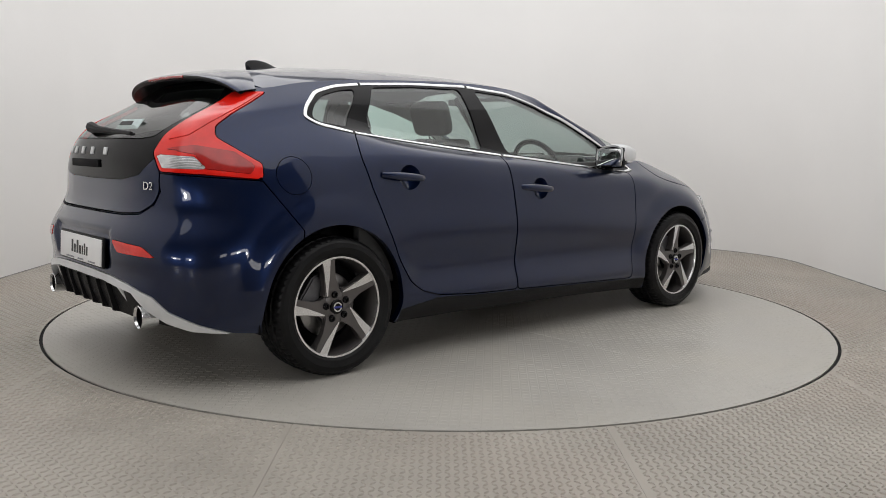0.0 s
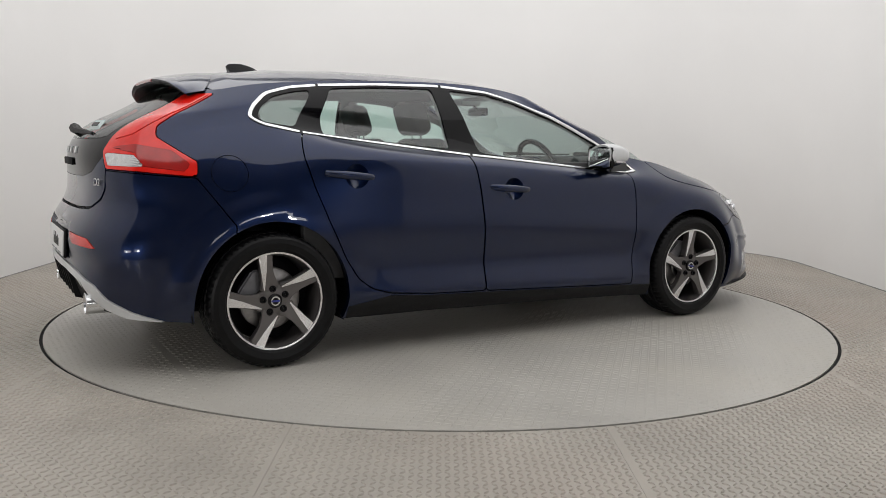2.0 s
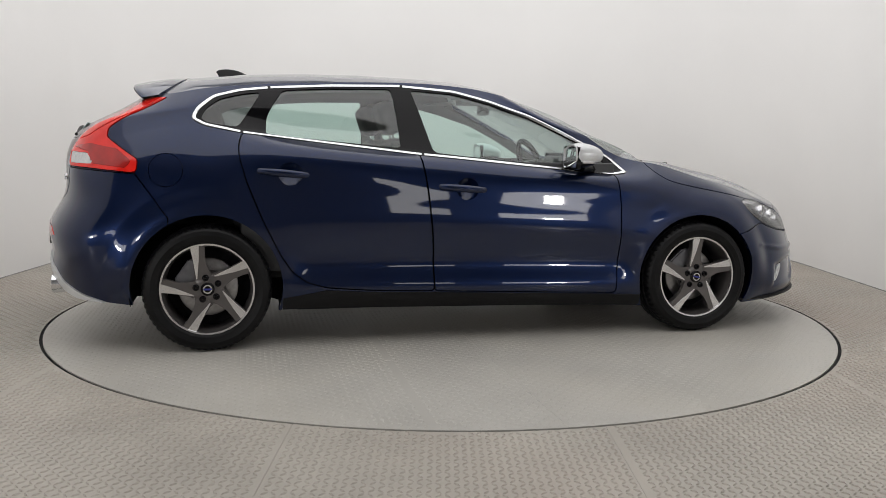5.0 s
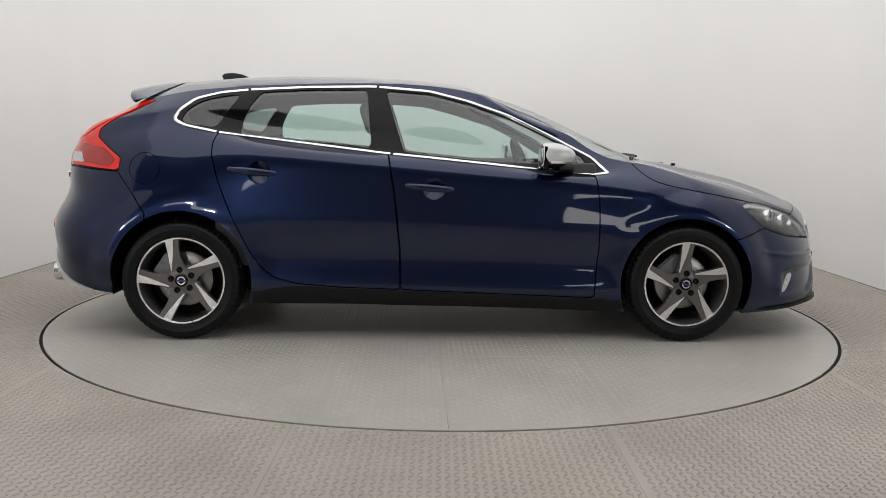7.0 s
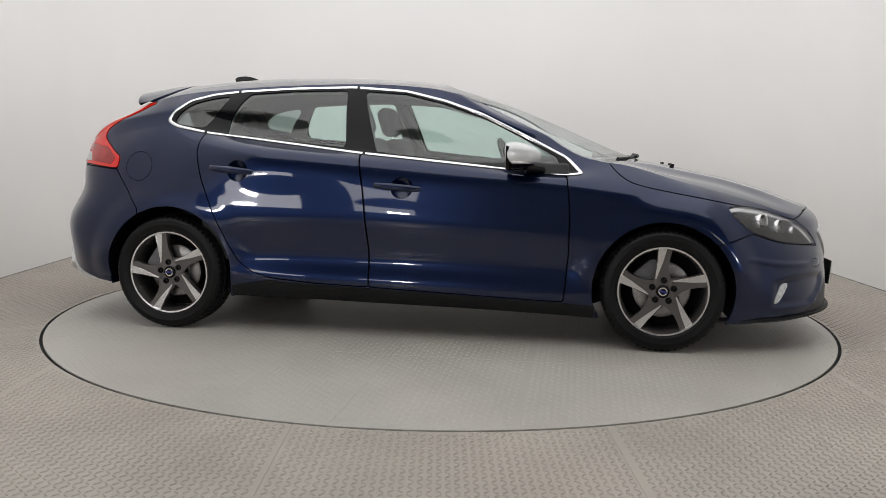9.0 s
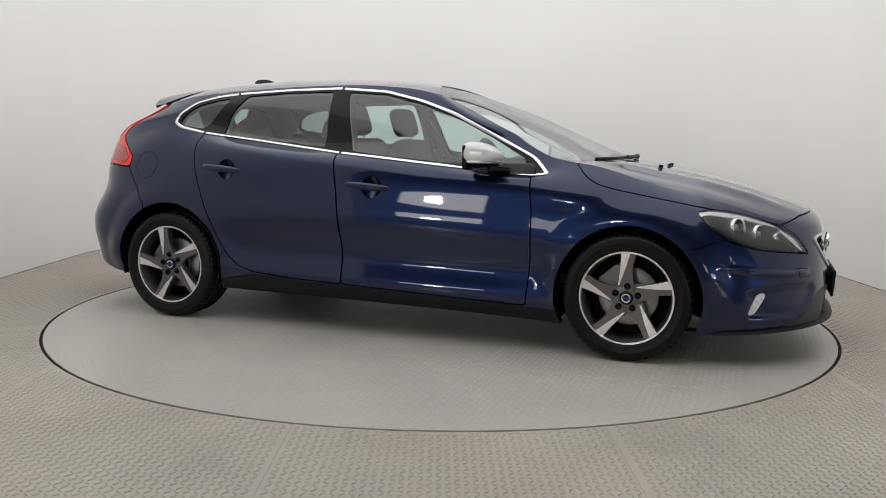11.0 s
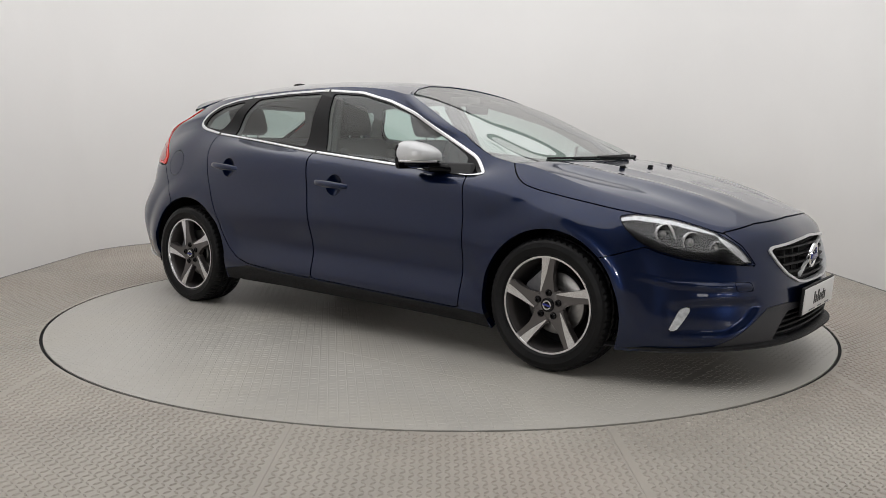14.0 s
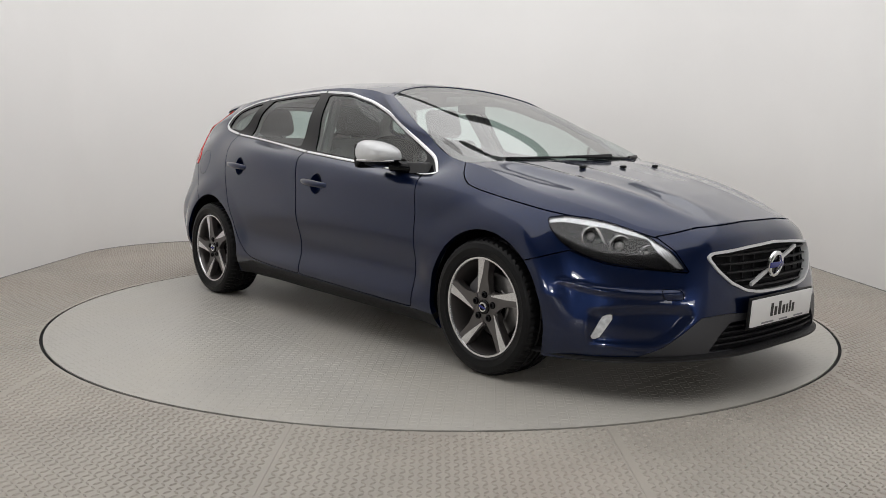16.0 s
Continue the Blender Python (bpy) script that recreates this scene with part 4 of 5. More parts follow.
# ---- head lamps ----
def lamp_unit(pieces, s):
    m = joined(*some(pieces))
    if s < 0:
        m = mirror(m)
    V, F = m
    N = vertex_normals(V, F)
    z = V[:, 2]
    top = np.interp(V[:, 0], [1.57, 1.63, 1.78, 1.925, 2.045], [.732, .741, .718, .664, .538])
    body = link_mesh("headlamp", *rimmed((V, F), 0.05), CLEAR, car, "clear headlamp with chrome brow and black bezel")
    link_mesh("lamp_bezel", *rimmed((V - N * .026, F), 0.004), GLOSSBLACK, body, "gloss black lamp bezel")
    brow = clip(V - N * .010, F, top - .019 + np.clip((V[:, 0] - 1.8) * .12, 0, .03) - z)
    if len(brow[1]):
        link_mesh("lamp_brow", *rimmed(brow, .025), REFLECT, body, "bright chrome brow inside the lamp")
    low = clip(V - N * .012, F, z - (top - .125 + np.clip((V[:, 0] - 1.70) * .35, -.1, .07)))
    if len(low[1]):
        link_mesh("lamp_lower_trim", *rimmed(low, .02), GLOSSBLACK, body, "gloss black lower lamp trim")
    for x, y, zz, r, mat in ((1.735, .715, .660, .040, REFLECT), (1.835, .655, .625, .044, REFLECT), (1.92, .585, .598, .034, REFLECT)):
        bm = bmesh.new()
        lathe(bm, [(r, -.012), (r * .98, -.004), (r * .8, .018), (r * .4, .034), (.001, .036)], 28)
        lathe(bm, [(r * 1.08, -.004), (r * 1.08, -.016), (r, -.018), (r * .97, -.010)], 28)
        mm = Matrix.Translation((x, y * s, zz)) @ pose(0, 0, 0, 0, 0, 90 - (28 * -s)) if s > 0 else Matrix.Translation((x, y * s, zz)) @ pose(0, 0, 0, 0, 0, 90 - 28)
        bowl = part("lamp_bowl", bm, mat, body, "chrome lamp bowl", m=mm)
        bm = bmesh.new()
        bmesh.ops.create_uvsphere(bm, u_segments=14, v_segments=8, radius=r * .42)
        part("lamp_bulb", bm, DISC, bowl, m=mm @ pose(0, -.002, 0))
    bm = bmesh.new()
    tube(bm, [(1.76 + .02 * math.cos(a), (.685 + .035 * math.sin(a)) * s, .645 + .055 * math.sin(a * 1.0)) for a in np.linspace(-1.2, 1.2, 9)], .005, 6)
    part("lamp_guide", bm, WHITE, body, "white light guide")


lamp_unit(head, 1)
lamp_unit(head, -1)

# ---- tail lamps ----
WHITEL = outline(REX, [(-2.02, .505, .972), (-1.92, .645, .964), (-1.89, .70, .912), (-2.014, .552, .916)])
CHEV = outline(REX, [(-1.90, .69, .915), (-1.74, .775, .895), (-1.72, .765, .93), (-1.80, .735, .985), (-1.92, .64, 1.01), (-2.0, .53, .995), (-1.92, .65, .972)])
UPPER = outline(REX, [(-1.70, .515, 1.235), (-1.58, .575, 1.237), (-1.86, .635, 1.10), (-1.92, .60, 1.05), (-1.97, .53, 1.03), (-1.86, .515, 1.12)])
white, tail_r = take(tail, REX, WHITEL, 0.0005, at_tail)
chev, tail_r = take(tail_r, REX, CHEV, 0.0005, at_tail)
upl, tail_r = take(tail_r, REX, UPPER, 0.0005, at_tail)
for s in (1, -1):
    side = (lambda ms: joined(*some(ms))) if s > 0 else (lambda ms: mirror(joined(*some(ms))))
    lamp = link_mesh("taillamp", *rimmed(side(tail_r), .03, .004), REDLENS, car, "tall red wrap-around tail lamp")
    link_mesh("reverse_lens", *rimmed(side(white), .02, .002), REFLECT, lamp, "clear reversing lens")
    for yy in (.60, .655):
        a = Vector((-2.055 + (yy - .5) * .66, yy * s, .925))
        bm = bmesh.new()
        tube(bm, [a, a + Vector((.004, 0, .034))], .0035, 6)
        part("lens_rib", bm, ALLOYDARK, lamp)
    link_mesh("brake_lens", *rimmed(side(chev), .02, .006), REDDARK, lamp, "dark red brake lens")
    link_mesh("upper_lens", *rimmed(side(upl), .02, .007), REDLENS, lamp, "bright red upper lens")

# ---- rear bumper ----
REFL = rounded(outline(REX, [(-2.178, .373, .618), (-2.133, .574, .601), (-2.105, .651, .557), (-2.178, .425, .566)]), 0.006)
SILV = outline(REX, [(-2.2, -.3, .478), (-2.19, .18, .472), (-2.17, .35, .462), (-2.154, .474, .442), (-2.10, .609, .399), (-2.049, .658, .340), (-1.973, .736, .291), (-1.87, .785, .252), (-1.78, .82, .212), (-1.68, .85, .19), (-1.68, .85, .02), (-2.2, -.3, .02)])
SILV2 = outline(REX, [(-2.2, -.3, .445), (-2.176, .284, .434), (-2.133, .50, .405), (-2.09, .563, .340), (-2.038, .631, .292), (-1.95, .71, .255), (-1.80, .79, .228), (-1.68, .83, .205), (-1.68, .83, .02), (-2.2, -.3, .02)])
RECESS = outline(REX, [(-2.19, -.4, .665), (-2.19, .335, .655), (-2.19, .365, .60), (-2.19, .34, .485), (-2.19, -.4, .485)])
STEP = outline(REX, [(-2.2, -.3, .69), (-2.1, .5, .68), (-2.05, .60, .69), (-1.95, .74, .70), (-1.75, .85, .70), (-1.75, .85, .66), (-1.95, .76, .65), (-2.06, .62, .645), (-2.1, .5, .66), (-2.2, -.3, .672)])
rear_b = pushed(rear_b, REX, RECESS, 0.020, 0.018)
refl, rear_b = take(rear_b, REX, REFL, 0.001, at_tail)
silv, rear_b = take(rear_b, REX, SILV, 0.001, at_tail)
diff, silv = take(silv, REX, SILV2, 0.001, at_tail)
whole_part("rear_bumper", rear_b, PAINT, depth=0.02)
side_parts("reflector", refl, REDGLASS, "red rear reflector", 0.015, 0.003)
whole_part("diffuser_trim", silv, SILVER, "satin silver diffuser trim", 0.03, 0.008)
whole_part("diffuser", [(V + np.array([.02, 0, 0]), F) for V, F in some(diff)], PLASTIC, "black plastic rear diffuser", 0.0)
for y in (-.30, -.18, -.06, .06, .18, .30):
    bm = bmesh.new()
    prism(bm, [(-2.185, .425), (-2.155, .30), (-2.02, .265), (-1.98, .40)], y - .006, y + .006)
    part("diffuser_fin", bm, PLASTIC, car, smooth=False)
for s in (1, -1):
    bm = bmesh.new()
    tube(bm, [(-2.165, .385 * s, .428), (-2.125, .42 * s, .35), (-2.06, .46 * s, .275)], .009, 6)
    part("diffuser_strut", bm, SILVER, car, "satin silver diffuser strut")
    bm = bmesh.new()
    lathe(bm, [(.044, .20), (.048, .02), (.049, -.008), (.046, -.011), (.042, .0)], 32)
    mm = Matrix.Translation((-2.135, .548 * s, .308)) @ pose(0, 0, 0, 0, 0, -90)
    pipe = part("exhaust_pipe", bm, CHROME, car, "chrome exhaust tailpipe", m=mm)
    bm = bmesh.new()
    lathe(bm, [(.042, .0), (.039, .11), (.001, .11)], 32)
    part("pipe_bore", bm, SEAM, pipe, "matte black pipe bore", m=mm)
number_plate("rear_plate", (-2.196, -.05, .550), pose(0, 0, 0, 0, 0, -90) @ pose(0, 0, 0, -3, 0, 0))

# ---- tailgate fittings ----
def on_tail(y, z):
    """Place and outward normal of the tail surface."""
    V, F = lower
    N = on_tail_normals
    k = np.argsort((V[:, 1] - abs(y)) ** 2 + (V[:, 2] - z) ** 2 + (V[:, 0] > -1.6) * 9)[:4]
    n = N[k].mean(0)
    return Vector((float(V[k, 0].mean()), y, z)), Vector((n[0], n[1] * (1 if y >= 0 else -1), n[2])).normalized()


on_tail_normals = vertex_normals(*lower)


def facing(at, n):
    """A pose at a place with -y along the outward normal and z up."""
    y = -n
    x = y.cross(Vector((0, 0, 1))).normalized()
    z = x.cross(y)
    return Matrix(((x.x, y.x, z.x, at.x), (x.y, y.y, z.y, at.y), (x.z, y.z, z.z, at.z), (0, 0, 0, 1)))


for y in (.345, .24, .125, 0.0, -.15):
    bm = bmesh.new()
    box(bm, 0, -.002, 0, .034, .008, .034, .003)
    part("tailgate_letter", bm, SILVER, car, "chrome badge block", m=facing(*on_tail(y, .980)))
bm = bmesh.new()
box(bm, 0, -.001, 0, .36, .010, .036, .004)
part("tailgate_grip", bm, SEAM, car, "black grip recess", m=facing(*on_tail(.09, .924)))


def lettering(name, text, size, mat, m, parent, label, thick=.002):
    c = bpy.data.curves.new(name, "FONT")
    c.body, c.size, c.extrude, c.align_x, c.align_y = text, size, thick, "CENTER", "CENTER"
    tmp = bpy.data.objects.new(name, c)
    me = bpy.data.meshes.new_from_object(tmp)
    bpy.data.objects.remove(tmp)
    me.transform(m)
    me.materials.clear()
    me.materials.append(mat)
    ob = new(name, me)
    ob.parent = parent
    return tagged(ob, label)


lettering("trim_badge", "D2", .047, CHROME, facing(*on_tail(-.508, .840)) @ pose(0, -.004, 0, 90, 0, 0), car, "chrome engine badge", .005)
bm = bmesh.new()
tube(bm, [(-2.05, .10, 1.062), (-2.085, .08, 1.085), (-2.085, .0, 1.075), (-2.060, -.18, 1.062), (-2.052, -.30, 1.057)], [.020, .026, .016, .012, .008], 8)
part("rear_wiper", bm, PLASTIC, car, "black rear wiper arm")
bm = bmesh.new()
tube(bm, [(-2.062, .12, 1.052), (-2.058, -.05, 1.055), (-2.045, -.32, 1.052)], .007, 6)
part("wiper_blade", bm, PLASTIC, car)
bm = bmesh.new()
box(bm, 0, 0, 0, .003, .20, .055)
st = part("screen_sticker", bm, material("pale_sticker", (.55, .66, .66), .4, noise_amount=.1, noise_scale=30), car, "pale dealer sticker on the screen", smooth=False, m=pose(-2.018, -.20, 1.098, 0, 38, 5))
bm = bmesh.new()
box(bm, -.003, .03, .004, .002, .11, .020)
part("sticker_bar", bm, INK, st, smooth=False, m=pose(-2.018, -.20, 1.098, 0, 38, 5))

# ---- spoiler and fin ----
tops, unders = [], []
for t in np.linspace(-1, 1, 57):
    a = abs(t)
    y = .578 * t
    seam_x = -1.5
    for _ in range(5):
        mid_z = float(roof_centre(seam_x))
        seam_z = mid_z + (float(np.interp(seam_x, [-1.64, -1.57, -1.45], [1.25, 1.266, 1.286])) - mid_z) * a**2.4
        seam_x = -1.480 - 1.15 * min(.11, max(0, 1.372 - seam_z))
    seam = Vector((seam_x, y, seam_z + .001))
    thick = 1 - .7 * a**8
    tip = Vector((-1.766 + .045 * a**2.5 + .030 * a**12, y * .99, 1.330 - .052 * a**2.4 - .036 * a**9))
    mid = (seam + tip) / 2 + Vector((0, 0, .010 * (1 - a**3)))
    tops.append([seam - Vector((0, 0, .012)), seam, seam.lerp(mid, .5) + Vector((0, 0, .003 * (1 - a**3))), mid, mid.lerp(tip, .5) + Vector((0, 0, .003 * (1 - a**3))), tip + Vector((.010, 0, .004)), tip + Vector((.001, 0, -.002))])
    unders.append([tip + Vector((.001, 0, -.002)), tip + Vector((-.001, 0, -.010 * thick)), tip + Vector((.012, 0, -.008 - .014 * thick)), Vector((tip.x + .035 + .075 * thick, y * .975, 1.309 - .056 * a**3)), Vector((-1.60 + .02 * a**6, y * .985, 1.312 - .070 * a**3)), Vector((-1.53, y, 1.325 - .090 * a**3))])


def skin(rows):
    bm = bmesh.new()
    rings = [[bm.verts.new(q) for q in r] for r in rows]
    for A, B in zip(rings, rings[1:]):
        for k in range(len(A) - 1):
            bm.faces.new((A[k], A[k + 1], B[k + 1], B[k]))
    return bm


spoiler = part("roof_spoiler", skin(tops), PAINT, car, "navy roof spoiler with black underside")
part("spoiler_underside", skin(unders), PLASTIC, spoiler, "satin black spoiler edge and underside")
bm = bmesh.new()
tube(bm, [(-1.763 + .045 * abs(y / .578) ** 2.5, y, 1.322 - .052 * abs(y / .578) ** 2.4) for y in np.linspace(-.19, .19, 12)], .0075, 8)
part("high_brake_lamp", bm, REDDARK, spoiler, "dark red high-level brake lamp")
bm = bmesh.new()
rings = []
for k in range(13):
    x = -1.325 + .20 * k / 12
    h = .048 * math.sin(math.pi * min(1, .22 + .78 * (1 - k / 12)) * .62) * (1 - (k / 12) ** 3)
    if k == 0:
        h *= .8
    w = .030 * (1 - (k / 12) ** 2 * .8)
    z = float(roof_centre(x)) - .004
    rings.append([bm.verts.new(q) for q in ((x, -w, z), (x - .01, -w * .55, z + h * .6), (x - .02, 0, z + h), (x - .01, w * .55, z + h * .6), (x, w, z))])
for A, B in zip(rings, rings[1:]):
    for k in range(4):
        bm.faces.new((A[k], A[k + 1], B[k + 1], B[k]))
bm.faces.new(rings[0])
bm.faces.new(rings[-1][::-1])
part("roof_antenna", bm, GLOSSBLACK, car, "black shark fin antenna")


# ---- door mirrors ----
def superball(c, r, e=2.6, n=28):
    th, ph = np.linspace(-math.pi / 2, math.pi / 2, n), np.linspace(-math.pi, math.pi, 2 * n)
    T, P = np.meshgrid(th, ph, indexing="ij")
    s = lambda v: np.sign(v) * np.abs(v) ** (2 / e)
    G = np.stack([c[0] + r[0] * s(np.cos(T)) * s(np.cos(P)), c[1] + r[1] * s(np.cos(T)) * s(np.sin(P)), c[2] + r[2] * s(np.sin(T))], -1)
    return joined(grid_mesh(np.swapaxes(G, 0, 1)))


def door_mirror(s):
    c = np.array((.53, .905, .975))
    V, F = superball(c, (.105, .105, .070), 2.7)
    # tapers towards the front and the door
    k = V - c
    V = V.copy()
    V[:, 2] = c[2] + k[:, 2] * (1 - .42 * np.clip((k[:, 0] + .04) / .14, 0, 1) ** 1.6) + np.clip(k[:, 1], -.1, .1) * .10
    V[:, 0] = V[:, 0] + .15 * np.abs(k[:, 1] + .10) * -.25 + .012
    vol = np.cross(V[F[:, 0]], V[F[:, 1]])
    if (vol * V[F[:, 2]]).sum() - (np.cross(V[F[:, 0]] - V[F[:, 1]], V[F[:, 2]] - V[F[:, 1]]).sum(0) * 0).sum() < 0:
        F = F[:, ::-1]
    back = .468
    V, F = clip(V, F, back - V[:, 0])
    if s < 0:
        V, F = mirror((V, F))
    line = .948 + .0 * V[:, 0]
    cap = link_mesh("mirror_cap", *rimmed(clip(V, F, line + .001 - V[:, 2]), .01), SILVER, car, "satin silver door mirror cap")
    link_mesh("mirror_base", *rimmed(clip(V - vertex_normals(V, F) * .004, F, V[:, 2] - line + .001), .01), GLOSSBLACK, cap, "gloss black mirror underside")
    bm = bmesh.new()
    tube(bm, [(x, y * s, .946) for x, y in ((.50, 1.006), (.56, .995), (.60, .96), (.622, .92), (.63, .88))], .0075, 8)
    part("mirror_indicator", bm, REFLECT, cap, "clear indicator strip")
    bm = bmesh.new()
    box(bm, .476, .905 * s, .968, .012, .180, .105, .012)
    part("mirror_glass", bm, material("mirror_silver", (.85, .87, .88), .03, 1.0), cap, "mirror glass")
    bm = bmesh.new()
    box(bm, .478, .905 * s, .968, .020, .195, .122, .02)
    part("mirror_rim", bm, GLOSSBLACK, cap, "black mirror rim", m=pose(.004, 0, 0))
    bm = bmesh.new()
    tube(bm, [(.56, .84 * s, .918), (.61, .81 * s, .912), (.655, .770 * s, .902)], [.028, .024, .03], 10, flat=1.0)
    part("mirror_arm", bm, GLOSSBLACK, cap, "black mirror arm")


door_mirror(1)
door_mirror(-1)

# ---- wipers, washer jets ----
for x, y, z in ((1.343, -.297, .931), (1.36, -.003, .930), (1.343, .290, .931)):
    bm = bmesh.new()
    box(bm, x, y, z, .022, .028, .014, .004)
    part("washer_jet", bm, PLASTIC, car, "black washer jet")
for y0, y1 in ((-.50, .12), (.18, .66)):
    bm = bmesh.new()
    tube(bm, [(1.135 - .22 * (q / .7) ** 2 + .01, q, .967 - .012 * (q / .7) ** 2 + .006) for q in np.linspace(y0, y1, 8)], .006, 6)
    arm = part("front_wiper", bm, PLASTIC, car, "black windscreen wiper")
    bm = bmesh.new()
    tube(bm, [(1.17 - .25 * (q / .7) ** 2, q, .962 - .008 * (q / .7) ** 2 + .014) for q in np.linspace((y0 + y1) / 2, y1 + .03, 6)], [.007, .008, .010, .012, .015, .017], 6)
    part("wiper_arm", bm, PLASTIC, arm)


# ---- wheels ----
HUB_Z, WHEEL_Y, TYRE_R = .310, .772, .3115


def build_wheel():
    """A wheel about the y axis with its face towards -y."""
    bm = bmesh.new()
    lathe(bm, [(.206, .10), (.205, -.060), (.212, -.088), (.2165, -.097), (.2165, -.090)], 72)
    lathe(bm, [(.21, .10), (.206, .10)], 72)
    wheel = part("wheel", bm, ALLOYDARK, car, "five-spoke alloy wheel in dark grey and machined silver")
    bm = bmesh.new()
    lathe(bm, [(.2145, -.094), (.217, -.101), (.2255, -.102), (.228, -.098), (.228, -.08)], 96)
    part("rim_lip", bm, ALLOY, wheel, "bright machined rim lip")
    # tyre with shoulder blocks and grooves
    bm = bmesh.new()
    prof = [(.222, -.085), (.228, -.101), (.236, -.110), (.240, -.1115), (.243, -.1115), (.262, -.1165), (.266, -.1178), (.270, -.1168), (.287, -.1125), (.296, -.106), (.3035, -.097), (.3085, -.083), (.3105, -.064), (.3035, -.060), (.3035, -.052), (.3112, -.048), (.3115, -.022), (.3045, -.018), (.3045, -.010), (.3115, -.006), (.3115, .006)]
    prof = prof + [(r, -h) for r, h in prof[::-1]]
    seg = 180
    rings = lathe(bm, prof, seg)
    for r in rings:
        rad, h = math.hypot(r[0].co.x, r[0].co.z), abs(r[0].co.y)
        if rad > .3 and h > .06:
            for k, v in enumerate(r):
                if k % 3 == 0:
                    v.co.x *= .986
                    v.co.z *= .986
        elif rad > .309:
            for k, v in enumerate(r):
                if (k + int(h * 400)) % 6 == 0:
                    v.co.x *= .988
                    v.co.z *= .988
    part("tyre", bm, RUBBER, wheel, "black low-profile tyre", smooth=False)
    dark = [(-.083, .219), (-.008, .222), (-.012, .13), (.004, .088), (.028, .066), (.0, .040), (-.05, .040), (-.066, .052), (-.057, .09), (-.068, .145)]
    bright = [(-.081, .2185), (-.037, .2215), (-.0385, .145), (-.0475, .052), (-.0525, .050), (-.066, .145)]
    for k in range(5):
        m = pose(0, 0, 0, 0, -72 * k, 0)
        bm = bmesh.new()
        # the spoke lies deeper towards the hub
        A = [bm.verts.new((x, -.094 + .012 * (1 - math.hypot(x, z) / .22), z)) for x, z in dark]
        B = [bm.verts.new((x * .96 + (-.038) * .04, -.050, z)) for x, z in dark]
        bm.faces.new(A)
        bm.faces.new(B[::-1])
        for i in range(len(dark)):
            j = (i + 1) % len(dark)
            bm.faces.new((A[i], B[i], B[j], A[j]))
        bmesh.ops.bevel(bm, geom=[e for e in bm.edges if all(v in A for v in e.verts)], offset=.006, segments=2, affect="EDGES")
        spoke = part("spoke", bm, ALLOYDARK, wheel, m=m)
        bm = bmesh.new()
        A = [bm.verts.new((x, -.0975 + .012 * (1 - math.hypot(x, z) / .22), z)) for x, z in bright]
        B = [bm.verts.new((v.co.x, v.co.y + .006, v.co.z)) for v in A]
        bm.faces.new(A)
        bm.faces.new(B[::-1])
        for i in range(len(bright)):
            j = (i + 1) % len(bright)
            bm.faces.new((A[i], B[i], B[j], A[j]))
        part("spoke_face", bm, ALLOY, wheel, "bright machined spoke face", smooth=False, m=m)
        bm = bmesh.new()
        lathe(bm, [(.0165, -.07), (.0165, -.088), (.0145, -.0925), (.0085, -.094), (.0075, -.087), (.001, -.087)], 16)
        part("wheel_bolt", bm, GLOSSBLACK, wheel, m=pose(0, 0, 0, 0, -72 * k - 10, 0) @ pose(0, 0, .056))
    bm = bmesh.new()
    lathe(bm, [(.074, -.05), (.074, -.078), (.066, -.084), (.036, -.0845), (.001, -.0845)], 40)
    part("hub", bm, ALLOYDARK, wheel)
    bm = bmesh.new()
    lathe(bm, [(.033, -.08), (.033, -.090), (.030, -.093), (.001, -.094)], 32)
    part("hub_cap", bm, GLOSSBLACK, wheel, "dark hub cap")
    bm = bmesh.new()
    lathe(bm, [(.023, -.093), (.022, -.097), (.016, -.097), (.015, -.093)], 24)
    part("hub_badge", bm, CHROME, wheel, "small round chrome badge")
    bm = bmesh.new()
    box(bm, 0, -.097, 0, .040, .004, .009)
    part("hub_bar", bm, BLUE, wheel, "small blue badge bar", smooth=False)
    bm = bmesh.new()
    lathe(bm, [(.145, .02), (.145, -.012), (.138, -.016), (.085, -.016), (.08, -.022), (.07, -.022)], 48)
    part("brake_disc", bm, DISC, wheel, "grey steel brake disc")
    bm = bmesh.new()
    lathe(bm, [(.205, .06), (.08, .05), (.001, .05)], 32)
    part("brake_shield", bm, SEAM, wheel)
    bm = bmesh.new()
    prism(bm, [(-.155, -.06), (-.155, .06), (-.125, .085), (-.075, .06), (-.07, 0), (-.075, -.05), (-.12, -.08)], -.045, .01)
    bmesh.ops.bevel(bm, geom=bm.edges[:], offset=.008, segments=2, affect="EDGES")
    part("brake_caliper", bm, material("caliper_grey", (.16, .16, .17), .45, .6, noise_amount=.2), wheel, "grey brake caliper", m=pose(0, 0, 0, 0, 35, 0))
    return wheel


w = build_wheel()
w.matrix_basis = pose(-1.381, -WHEEL_Y, HUB_Z)
for x, s, r in ((1.266, -1, 13), (-1.381, 1, 20), (1.266, 1, 50)):
    copy_thing(w, pose(x, s * WHEEL_Y, HUB_Z) @ (pose(0, 0, 0, 0, 0, 180) if s > 0 else Matrix()) @ pose(0, 0, 0, 0, r, 0))

